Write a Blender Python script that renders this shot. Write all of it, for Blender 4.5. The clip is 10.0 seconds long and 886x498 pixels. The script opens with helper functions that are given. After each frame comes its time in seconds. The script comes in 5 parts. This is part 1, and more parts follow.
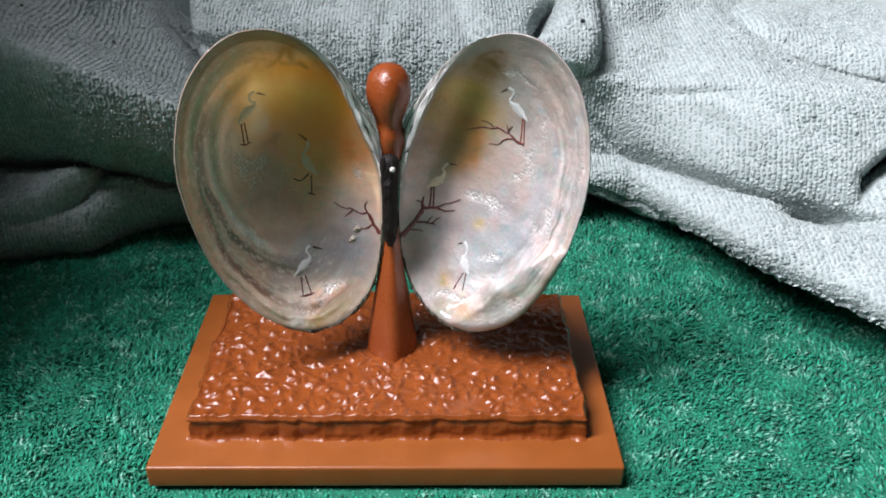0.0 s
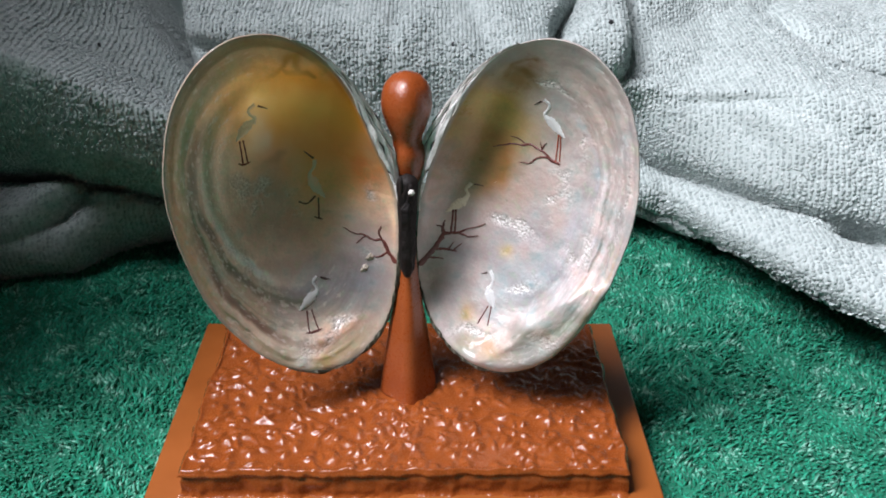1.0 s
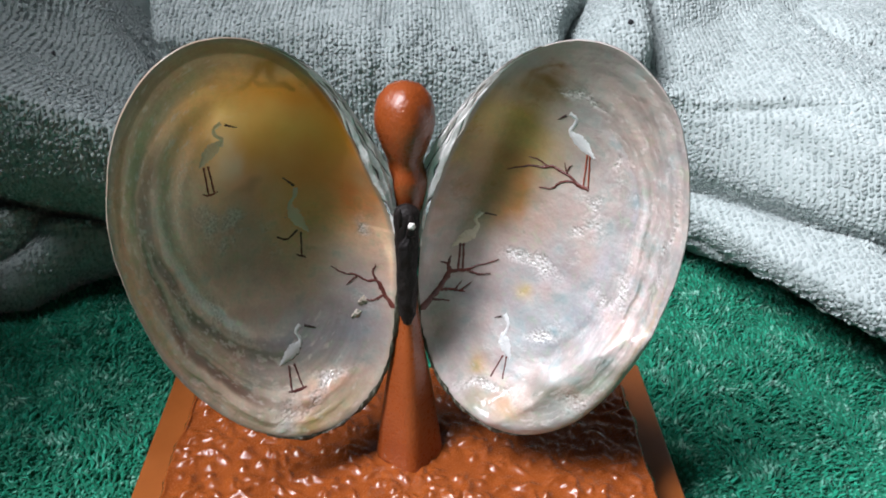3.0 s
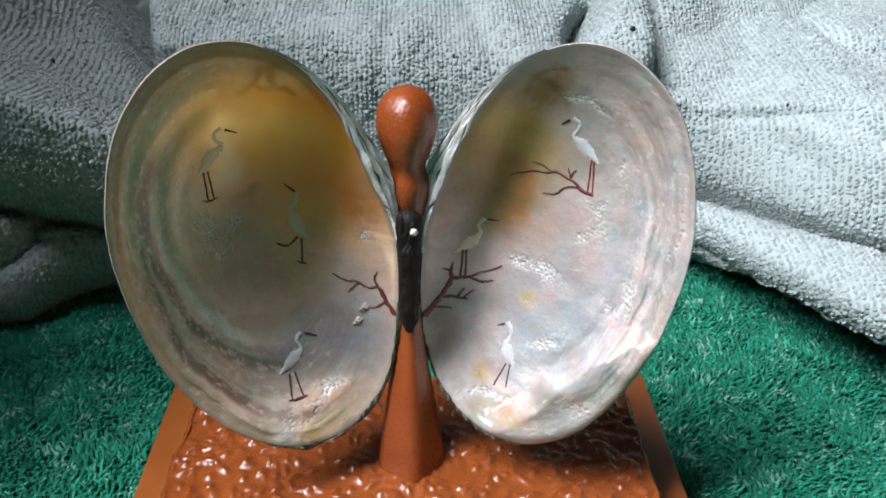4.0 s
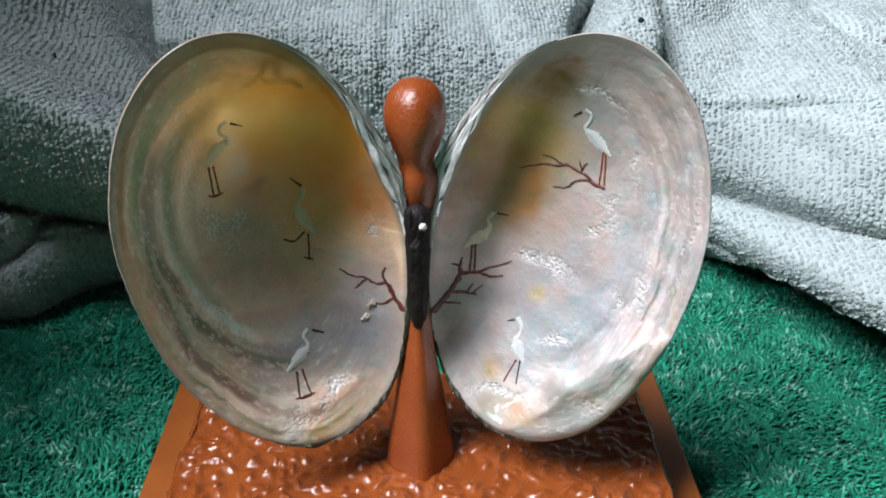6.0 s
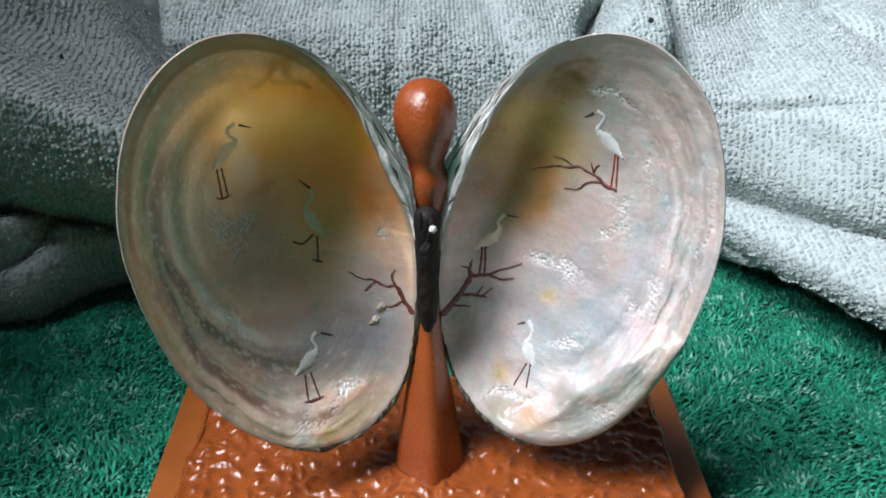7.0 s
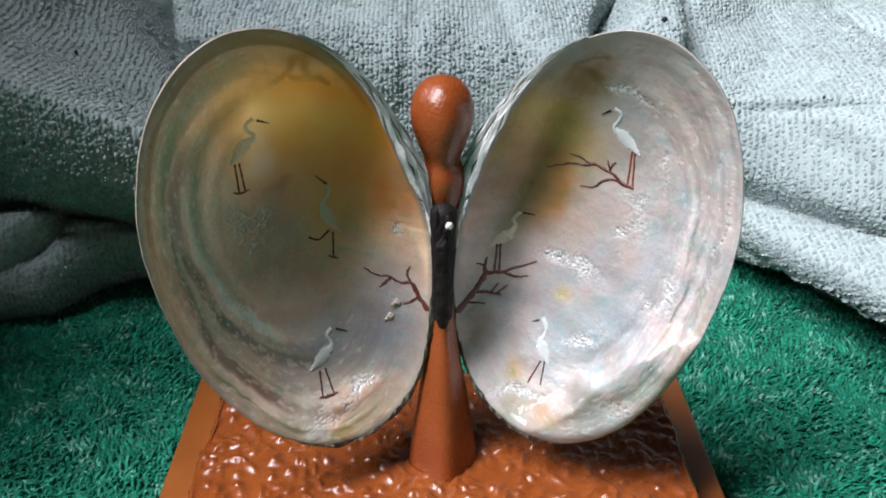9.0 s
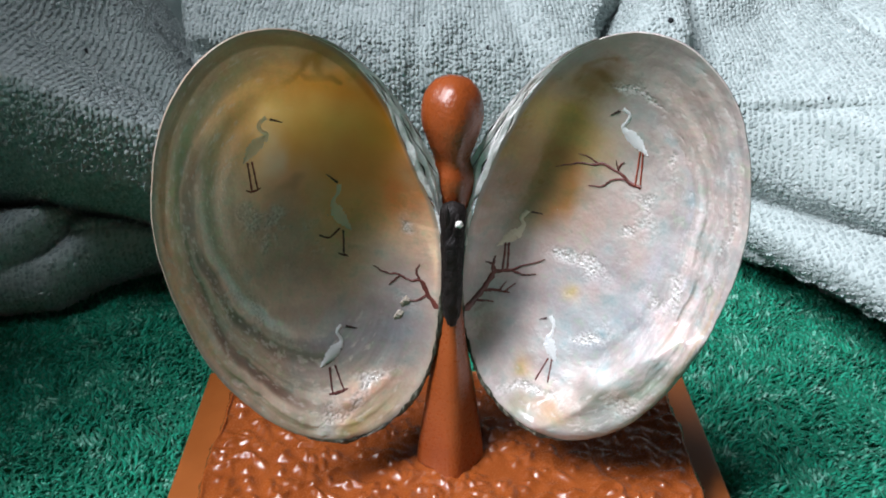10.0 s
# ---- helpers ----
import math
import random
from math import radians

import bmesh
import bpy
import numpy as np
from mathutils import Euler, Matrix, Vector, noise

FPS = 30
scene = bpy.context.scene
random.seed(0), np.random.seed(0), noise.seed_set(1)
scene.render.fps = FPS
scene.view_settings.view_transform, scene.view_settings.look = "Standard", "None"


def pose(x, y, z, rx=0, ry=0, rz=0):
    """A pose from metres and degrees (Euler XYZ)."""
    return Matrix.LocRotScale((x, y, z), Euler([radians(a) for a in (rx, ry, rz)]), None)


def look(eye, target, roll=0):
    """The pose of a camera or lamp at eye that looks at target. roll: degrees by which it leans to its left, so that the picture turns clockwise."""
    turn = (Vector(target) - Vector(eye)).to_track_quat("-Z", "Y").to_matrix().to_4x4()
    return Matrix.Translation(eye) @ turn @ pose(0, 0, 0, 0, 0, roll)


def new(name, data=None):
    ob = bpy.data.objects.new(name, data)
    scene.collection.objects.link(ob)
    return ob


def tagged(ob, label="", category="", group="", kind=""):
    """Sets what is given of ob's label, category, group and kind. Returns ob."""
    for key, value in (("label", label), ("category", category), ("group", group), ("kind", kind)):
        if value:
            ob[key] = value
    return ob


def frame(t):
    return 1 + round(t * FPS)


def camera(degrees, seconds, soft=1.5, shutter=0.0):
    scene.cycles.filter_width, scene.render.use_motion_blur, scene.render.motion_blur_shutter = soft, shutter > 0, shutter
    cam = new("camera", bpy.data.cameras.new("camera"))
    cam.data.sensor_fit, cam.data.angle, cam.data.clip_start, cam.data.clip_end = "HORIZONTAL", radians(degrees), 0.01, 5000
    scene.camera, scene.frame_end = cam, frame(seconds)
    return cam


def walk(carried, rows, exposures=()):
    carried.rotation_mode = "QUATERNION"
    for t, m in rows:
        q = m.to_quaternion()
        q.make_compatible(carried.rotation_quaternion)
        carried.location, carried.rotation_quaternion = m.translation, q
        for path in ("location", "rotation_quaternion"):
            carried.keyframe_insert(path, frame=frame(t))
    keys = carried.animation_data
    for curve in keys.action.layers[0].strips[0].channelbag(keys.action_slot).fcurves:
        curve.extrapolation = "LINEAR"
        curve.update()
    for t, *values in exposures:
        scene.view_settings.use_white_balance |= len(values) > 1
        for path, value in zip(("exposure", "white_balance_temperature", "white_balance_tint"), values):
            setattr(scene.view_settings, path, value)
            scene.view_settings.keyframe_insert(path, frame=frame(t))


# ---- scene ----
# The walk: a phone held in front of the sculpture moves closer and then hovers.
cam = camera(55.0, 10.0, soft=1.8)
PATH = [
    (0, (0.01947, -0.28298, 0.29873), (0.02432, -0.02574, 0.14444), 0.71),
    (0.5, (0.01272, -0.25925, 0.29152), (0.01850, -0.00321, 0.13528), 1.11),
    (1, (0.00801, -0.23533, 0.28783), (0.01436, 0.02122, 0.13244), 0.87),
    (1.5, (0.00629, -0.21347, 0.27931), (0.01211, 0.04304, 0.12386), 0.67),
    (2, (0.00403, -0.19594, 0.27212), (0.01090, 0.06100, 0.11742), 0.67),
    (2.5, (0.00438, -0.18417, 0.27013), (0.01290, 0.07264, 0.11529), 0.58),
    (4, (0.00347, -0.17656, 0.26579), (0.01254, 0.08295, 0.11555), 0.40),
    (4.5, (0.00169, -0.17583, 0.26372), (0.01054, 0.08335, 0.11289), 0.48),
    (5, (0.00276, -0.17311, 0.26314), (0.01111, 0.08566, 0.11158), 0.13),
    (5.5, (0.00185, -0.17334, 0.26356), (0.01030, 0.08529, 0.11179), 0.08),
    (7, (-0.00051, -0.16949, 0.26243), (0.00607, 0.08933, 0.11088), -0.12),
    (7.5, (-0.00259, -0.17205, 0.26256), (0.00132, 0.08638, 0.11026), -0.27),
    (8, (-0.00433, -0.17302, 0.26262), (0.00002, 0.08551, 0.11049), -0.02),
    (8.5, (-0.00277, -0.17025, 0.26042), (0.00213, 0.08826, 0.10827), -0.08),
    (9, (-0.00418, -0.17039, 0.26147), (0.00062, 0.08856, 0.11007), 0.07),
    (9.5, (-0.00590, -0.17170, 0.26388), (-0.00261, 0.08714, 0.11226), 0.01),
    (10, (-0.00724, -0.17306, 0.26306), (-0.00271, 0.08559, 0.11115), 0.29),
]
walk(cam, [(t, look(eye, target, roll)) for t, eye, target, roll in PATH], [(0, 0.0, 6550, 15), (2.0, 0.0, 6550, 15), (4.0, 0.0, 6350, 11), (10, 0.0, 6300, 10)])

# ---- light ----
world = bpy.data.worlds.new("sky")
scene.world = world
world.use_nodes = True
sky = world.node_tree.nodes.new("ShaderNodeTexSky")
sky.sky_type, sky.sun_disc = "NISHITA", False
sky.sun_elevation, sky.sun_rotation = radians(35), radians(250)
world.node_tree.nodes["Background"].inputs[1].default_value = 0.1
world.node_tree.links.new(sky.outputs[0], world.node_tree.nodes["Background"].inputs[0])


def window_light(name, place, target, width, height, power, colour):
    data = bpy.data.lights.new(name, "AREA")
    data.shape, data.size, data.size_y, data.energy, data.color = "RECTANGLE", width, height, power, colour
    ob = new(name, data)
    ob.matrix_world = look(place, target)
    return ob


WALL_X, WIN_Y, WIN_LOW, WIN_HIGH, WIN_WIDE = -1.14, -0.45, 1.15, 2.85, 0.62
window_light("window_daylight", (WALL_X - 0.03, WIN_Y, (WIN_LOW + WIN_HIGH) / 2), (0, 0.06, 0.1), WIN_WIDE, WIN_HIGH - WIN_LOW, 136.0, (0.97, 1.0, 1.06))
scene.view_settings.exposure = 0.0

# ---- materials ----


def material(name):
    m = bpy.data.materials.new(name)
    m.use_nodes = True
    return m, m.node_tree.nodes, m.node_tree.links, m.node_tree.nodes["Principled BSDF"]


def noise_node(nodes, links, scale, detail=4.0, rough=0.55, coord="Object"):
    tc = nodes.new("ShaderNodeTexCoord")
    n = nodes.new("ShaderNodeTexNoise")
    n.inputs["Scale"].default_value, n.inputs["Detail"].default_value, n.inputs["Roughness"].default_value = scale, detail, rough
    links.new(tc.outputs[coord], n.inputs["Vector"])
    return n


def ramp(nodes, links, source, stops):
    r = nodes.new("ShaderNodeValToRGB")
    while len(r.color_ramp.elements) < len(stops):
        r.color_ramp.elements.new(0.5)
    for e, (p, c) in zip(r.color_ramp.elements, stops):
        e.position, e.color = p, (*c, 1)
    links.new(source, r.inputs["Fac"])
    return r


def mix(nodes, links, kind, fac, a, b):
    n = nodes.new("ShaderNodeMix")
    n.data_type, n.blend_type = "RGBA", kind
    for socket, value in ((n.inputs[0], fac), (n.inputs[6], a), (n.inputs[7], b)):
        if isinstance(value, (int, float)):
            socket.default_value = value
        elif isinstance(value, tuple):
            socket.default_value = (*value, 1)
        else:
            links.new(value, socket)
    return n.outputs[2]


def bump(nodes, links, height, strength, distance, normal=None):
    b = nodes.new("ShaderNodeBump")
    b.inputs["Strength"].default_value, b.inputs["Distance"].default_value = strength, distance
    links.new(height, b.inputs["Height"])
    if normal is not None:
        links.new(normal, b.inputs["Normal"])
    return b.outputs["Normal"]


def see_through(nodes, links, p, share, tone, source=None, thin=None):
    """Thin shell lets part of the daylight through, warmer than it came."""
    t = nodes.new("ShaderNodeBsdfTranslucent")
    t.inputs["Color"].default_value = (*tone, 1)
    if source is not None:
        links.new(mix(nodes, links, "SCREEN", 0.15, source, source), t.inputs["Color"])
    both = nodes.new("ShaderNodeMixShader")
    both.inputs[0].default_value = share
    if thin is not None:
        links.new(thin, both.inputs[0])
    links.new(p.outputs[0], both.inputs[1])
    links.new(t.outputs[0], both.inputs[2])
    links.new(both.outputs[0], nodes["Material Output"].inputs["Surface"])


def painted(name, dark, light, roughness, scale, grain=0.3, coat=0.0):
    """Brushed or sprayed paint: two tones, slight gloss variation and a fine relief."""
    m, nodes, links, p = material(name)
    big = noise_node(nodes, links, scale, 5)
    fine = noise_node(nodes, links, scale * 14, 3)
    c = ramp(nodes, links, big.outputs["Fac"], [(0.3, dark), (0.7, light)])
    links.new(c.outputs["Color"], p.inputs["Base Color"])
    g = ramp(nodes, links, fine.outputs["Fac"], [(0.3, (roughness * 0.8,) * 3), (0.7, (roughness * 1.25,) * 3)])
    links.new(g.outputs["Color"], p.inputs["Roughness"])
    links.new(bump(nodes, links, fine.outputs["Fac"], grain, 0.0004), p.inputs["Normal"])
    p.inputs["Coat Weight"].default_value, p.inputs["Coat Roughness"].default_value = coat, 0.12
    return m


M_PLATE = painted("satin_terracotta_paint", (0.255, 0.069, 0.012), (0.305, 0.086, 0.017), 0.36, 60, 0.15)
M_SLAB = painted("glossy_terracotta_enamel", (0.215, 0.048, 0.0085), (0.275, 0.066, 0.0125), 0.25, 90, 0.3, 0.2)
M_FIGURE = painted("glossy_terracotta_figure_paint", (0.225, 0.045, 0.0088), (0.285, 0.062, 0.0125), 0.30, 58, 0.75, 0.2)
M_DARK = painted("blackish_brown_paint", (0.006, 0.004, 0.004), (0.012, 0.008, 0.007), 0.6, 80, 1.0)
M_DARK.node_tree.nodes["Principled BSDF"].inputs["Specular IOR Level"].default_value = 0.25
M_GLUE = painted("clear_white_glue", (0.55, 0.52, 0.48), (0.75, 0.72, 0.68), 0.15, 200, 0.2)
M_PEARL = painted("beige_pearl", (0.40, 0.33, 0.26), (0.58, 0.50, 0.42), 0.25, 200, 0.4)
M_BRANCH = painted("dark_red_brown_brush_paint", (0.075, 0.014, 0.012), (0.15, 0.035, 0.026), 0.4, 300, 0.3)
M_REDLEG = painted("brick_red_brush_paint", (0.24, 0.035, 0.018), (0.34, 0.065, 0.030), 0.4, 300, 0.3)
M_WHITE = painted("white_brush_paint", (0.80, 0.81, 0.82), (0.90, 0.90, 0.89), 0.4, 260, 0.3)
M_GREY = painted("thin_pale_grey_brush_paint", (0.97, 0.78, 0.60), (0.99, 0.84, 0.68), 0.4, 260, 0.3)
see_through(M_WHITE.node_tree.nodes, M_WHITE.node_tree.links, M_WHITE.node_tree.nodes["Principled BSDF"], 0.40, (0.96, 0.96, 0.94))


def thinned(m, share, tone=(1, 1, 1)):
    """A skin so thin that what lies under it shows through."""
    nodes, links = m.node_tree.nodes, m.node_tree.links
    both = nodes.new("ShaderNodeMixShader")
    both.inputs[0].default_value = share
    links.new(nodes["Principled BSDF"].outputs[0], both.inputs[1])
    clear = nodes.new("ShaderNodeBsdfTransparent")
    clear.inputs["Color"].default_value = (*tone, 1)
    links.new(clear.outputs[0], both.inputs[2])
    links.new(both.outputs[0], nodes["Material Output"].inputs["Surface"])


thinned(M_GREY, 0.28)
M_BEAK = painted("near_black_brush_paint", (0.030, 0.012, 0.010), (0.07, 0.025, 0.02), 0.4, 260, 0.3)
M_WALL = painted("matt_dark_grey_wall_paint", (0.035, 0.037, 0.040), (0.050, 0.052, 0.055), 0.8, 2, 0.2)
M_FLOOR = painted("grey_floor_paint", (0.06, 0.06, 0.06), (0.08, 0.08, 0.08), 0.6, 3, 0.2)
M_WOOD = painted("brown_wood_varnish", (0.16, 0.08, 0.035), (0.26, 0.14, 0.06), 0.45, 8, 0.2)
M_FRAME = painted("white_window_paint", (0.72, 0.72, 0.70), (0.80, 0.80, 0.78), 0.4, 5, 0.1)


def fibre(name, dark, mid, light, frost=0.0):
    """Terry cotton: tone per loop, broad stains, no gloss but a soft sheen."""
    m, nodes, links, p = material(name)
    geo = nodes.new("ShaderNodeNewGeometry")
    tone = ramp(nodes, links, geo.outputs["Random Per Island"], [(0.0, dark), (0.55, mid), (0.93, light), (1.0, tuple(0.8 * v + 0.1 for v in light))])
    blotch = noise_node(nodes, links, 35, 4)
    shade = ramp(nodes, links, blotch.outputs["Fac"], [(0.3, (0.80, 0.80, 0.80)), (0.7, (1.0, 1.0, 1.0))])
    base = mix(nodes, links, "MULTIPLY", 1.0, tone.outputs["Color"], shade.outputs["Color"])
    if frost:
        # worn, fluffed-up patches look frosted
        worn = noise_node(nodes, links, 75, 5, 0.7)
        where = ramp(nodes, links, worn.outputs["Fac"], [(0.53, (0.0, 0.0, 0.0)), (0.66, (frost,) * 3)])
        some = ramp(nodes, links, geo.outputs["Random Per Island"], [(0.35, (0.15, 0.15, 0.15)), (0.75, (1.0, 1.0, 1.0))])
        base = mix(nodes, links, "MIX", mix(nodes, links, "MULTIPLY", 1.0, where.outputs["Color"], some.outputs["Color"]), base, (0.36, 0.68, 0.56))
    links.new(base, p.inputs["Base Color"])
    p.inputs["Roughness"].default_value = 0.85
    p.inputs["Specular IOR Level"].default_value = 0.2
    p.inputs["Sheen Weight"].default_value, p.inputs["Sheen Roughness"].default_value = (0.06 if frost else 0.25), 0.5
    fine = noise_node(nodes, links, 2600, 2)
    links.new(bump(nodes, links, fine.outputs["Fac"], 0.5, 0.0004), p.inputs["Normal"])
    return m


M_GREEN = fibre("green_terry_pile", (0.005, 0.180, 0.100), (0.008, 0.275, 0.158), (0.03, 0.42, 0.265), 0.85)
M_GREEN_BACK = painted("green_terry_ground_weave", (0.006, 0.12, 0.07), (0.010, 0.19, 0.11), 0.9, 120, 0.6)
M_GREY_LOOP = fibre("grey_green_terry_loops", (0.32, 0.375, 0.37), (0.42, 0.48, 0.47), (0.54, 0.60, 0.59))
M_GREY_BACK = painted("grey_green_terry_ground_weave", (0.40, 0.46, 0.45), (0.48, 0.54, 0.53), 0.9, 150, 0.6)


M_LINT = painted("dark_grey_lint", (0.02, 0.022, 0.025), (0.06, 0.065, 0.07), 0.9, 300, 0.5)


def nacre(name):
    """Mother of pearl: zone tint from the mesh, fine growth lines, rough spots where the mesh says so, iridescent sheen
    painted as noise hues.
    """
    m, nodes, links, p = material(name)
    tint = nodes.new("ShaderNodeVertexColor")
    tint.layer_name = "tint"
    spots = nodes.new("ShaderNodeAttribute")
    spots.attribute_name = "spots"
    big = noise_node(nodes, links, 55, 5)
    cloud = ramp(nodes, links, big.outputs["Fac"], [(0.25, (0.66, 0.68, 0.72)), (0.5, (1.0, 0.98, 0.96)), (0.75, (1.0, 0.86, 0.80))])
    base = mix(nodes, links, "MULTIPLY", 0.8, tint.outputs["Color"], cloud.outputs["Color"])
    play = noise_node(nodes, links, 170, 4, 0.6)
    hues = ramp(nodes, links, play.outputs["Fac"], [(0.32, (0.72, 0.90, 0.92)), (0.45, (1.0, 1.0, 1.0)), (0.56, (1.0, 0.86, 0.90)), (0.68, (0.86, 0.98, 0.82))])
    base = mix(nodes, links, "MULTIPLY", 0.7, base, hues.outputs["Color"])
    fine = noise_node(nodes, links, 900, 3)
    speck = ramp(nodes, links, fine.outputs["Fac"], [(0.35, (0.9, 0.9, 0.9)), (0.65, (1.0, 1.0, 1.0))])
    base = mix(nodes, links, "MULTIPLY", 0.8, base, speck.outputs["Color"])
    grain = noise_node(nodes, links, 900, 3, 0.75)
    # pale stops paint sparkling glints into the rough spots, dark stops their pits
    pits_glints = ramp(nodes, links, grain.outputs["Fac"], [(0.36, (0.38, 0.33, 0.30)), (0.48, (0.62, 0.57, 0.54)), (0.60, (0.94, 0.91, 0.89))])
    half = nodes.new("ShaderNodeMath")
    half.operation = "MULTIPLY"
    half.inputs[1].default_value = 0.75
    links.new(spots.outputs["Fac"], half.inputs[0])
    links.new(mix(nodes, links, "MIX", half.outputs[0], base, pits_glints.outputs["Color"]), p.inputs["Base Color"])
    gloss = noise_node(nodes, links, 90, 4, 0.6)
    sheen = ramp(nodes, links, gloss.outputs["Fac"], [(0.3, (0.24, 0.24, 0.24)), (0.7, (0.44, 0.44, 0.44))])
    links.new(mix(nodes, links, "MIX", spots.outputs["Fac"], sheen.outputs["Color"], (0.13, 0.13, 0.13)), p.inputs["Roughness"])
    p.inputs["Specular IOR Level"].default_value = 0.45
    p.inputs["Coat Weight"].default_value, p.inputs["Coat Roughness"].default_value = 0.4, 0.18
    grit = nodes.new("ShaderNodeTexVoronoi")
    grit.feature, grit.inputs["Scale"].default_value = "SMOOTH_F1", 950
    links.new(nodes.new("ShaderNodeTexCoord").outputs["Object"], grit.inputs["Vector"])
    mul = nodes.new("ShaderNodeMath")
    mul.operation = "MULTIPLY"
    links.new(grit.outputs["Distance"], mul.inputs[0])
    links.new(spots.outputs["Fac"], mul.inputs[1])
    first = bump(nodes, links, mul.outputs[0], 1.0, -0.0008)
    soft = noise_node(nodes, links, 60, 4, 0.6)
    relief = bump(nodes, links, soft.outputs["Fac"], 0.32, 0.0045, first)
    links.new(relief, p.inputs["Normal"])
    links.new(relief, p.inputs["Coat Normal"])
    thin = nodes.new("ShaderNodeAttribute")
    thin.attribute_name = "thin"
    see_through(nodes, links, p, 0.4, (0.85, 0.60, 0.25), tint.outputs["Color"], thin.outputs["Fac"])
    return m


M_NACRE = nacre("mother_of_pearl")


def crust(name, dark, mid, light, share=0.0):
    """Flaky layers of the shell's outside."""
    m, nodes, links, p = material(name)
    tc = nodes.new("ShaderNodeTexCoord")
    mp = nodes.new("ShaderNodeMapping")
    mp.inputs["Scale"].default_value = (700, 130, 700)
    links.new(tc.outputs["Object"], mp.inputs["Vector"])
    n = nodes.new("ShaderNodeTexNoise")
    n.inputs["Scale"].default_value, n.inputs["Detail"].default_value = 1.0, 5
    links.new(mp.outputs["Vector"], n.inputs["Vector"])
    c = ramp(nodes, links, n.outputs["Fac"], [(0.32, dark), (0.5, mid), (0.68, light)])
    links.new(c.outputs["Color"], p.inputs["Base Color"])
    p.inputs["Roughness"].default_value = 0.5
    links.new(bump(nodes, links, n.outputs["Fac"], 0.8, 0.001), p.inputs["Normal"])
    if share:
        thinned(m, share, (0.95, 0.90, 0.82))
    return m


def layers(name):
    m, nodes, links, p = material(name)
    tint = nodes.new("ShaderNodeVertexColor")
    tint.layer_name = "tint"
    fine = noise_node(nodes, links, 800, 4)
    speck = ramp(nodes, links, fine.outputs["Fac"], [(0.3, (0.76, 0.74, 0.72)), (0.55, (1.0, 1.0, 1.0))])
    links.new(mix(nodes, links, "MULTIPLY", 0.8, tint.outputs["Color"], speck.outputs["Color"]), p.inputs["Base Color"])
    p.inputs["Roughness"].default_value = 0.42
    links.new(bump(nodes, links, fine.outputs["Fac"], 0.5, 0.0006), p.inputs["Normal"])
    see_through(nodes, links, p, 0.18, (0.95, 0.93, 0.91), tint.outputs["Color"])
    return m


M_LAYERS = layers("layered_shell_edge")
M_LIP = crust("layered_grey_shell_edge", (0.30, 0.25, 0.21), (0.50, 0.46, 0.44), (0.68, 0.65, 0.63))
M_OUTSIDE = crust("brown_shell_outside", (0.03, 0.025, 0.015), (0.10, 0.08, 0.05), (0.20, 0.17, 0.12), 0.96)
M_CRUST = crust("dark_green_brown_shell_rim", (0.012, 0.012, 0.008), (0.06, 0.055, 0.035), (0.30, 0.29, 0.24))

# ---- making meshes; shapes below are given in decimetres ----
DM = 0.1


def mesh_of(name, verts, faces, mats, smooth=True):
    me = bpy.data.meshes.new(name)
    me.from_pydata((np.asarray(verts, float) * DM).tolist(), [], [tuple(int(i) for i in q) for q in faces])
    for m in mats if isinstance(mats, (list, tuple)) else [mats]:
        me.materials.append(m)
    me.polygons.foreach_set("use_smooth", [smooth] * len(me.polygons))
    me.update()
    return me


def big_mesh(name, verts, tris, mat, smooth=True):
    """Many triangles, quickly."""
    me = bpy.data.meshes.new(name)
    verts, tris = np.asarray(verts, np.float32) * DM, np.asarray(tris, np.int32)
    me.vertices.add(len(verts))
    me.vertices.foreach_set("co", verts.ravel())
    me.loops.add(tris.size)
    me.loops.foreach_set("vertex_index", tris.ravel())
    me.polygons.add(len(tris))
    me.polygons.foreach_set("loop_start", np.arange(0, tris.size, 3, dtype=np.int32))
    me.polygons.foreach_set("use_smooth", np.full(len(tris), smooth))
    me.materials.append(mat)
    me.update(calc_edges=True)
    return me


def under(ob, parent):
    ob.parent = parent
    return ob


def part(name, me, parent, label=""):
    return tagged(under(new(name, me), parent), label)


def grid_faces(nu, nv, wrap=False):
    cols = nu if wrap else nu - 1
    i, j = np.meshgrid(np.arange(cols), np.arange(nv - 1), indexing="ij")
    a, b = (i * nv + j).ravel(), (((i + 1) % nu) * nv + j).ravel()
    return np.stack([a, b, b + 1, a + 1], 1)


def from_bmesh(name, bm, mats, smooth=False):
    me = bpy.data.meshes.new(name)
    bm.normal_update()
    bm.to_mesh(me)
    bm.free()
    me.transform(Matrix.Scale(DM, 4))
    for m in mats if isinstance(mats, (list, tuple)) else [mats]:
        me.materials.append(m)
    me.polygons.foreach_set("use_smooth", [smooth] * len(me.polygons))
    return me


def box(name, lo, hi, mat, bevel=0.0, segments=3):
    bm = bmesh.new()
    bmesh.ops.create_cube(bm, size=1.0)
    for v in bm.verts:
        v.co = Vector([l + (h - l) * (c + 0.5) for l, h, c in zip(lo, hi, v.co)])
    if bevel:
        bmesh.ops.bevel(bm, geom=bm.edges[:], offset=bevel, segments=segments, affect="EDGES", profile=0.6)
    return from_bmesh(name, bm, mat, bevel > 0)


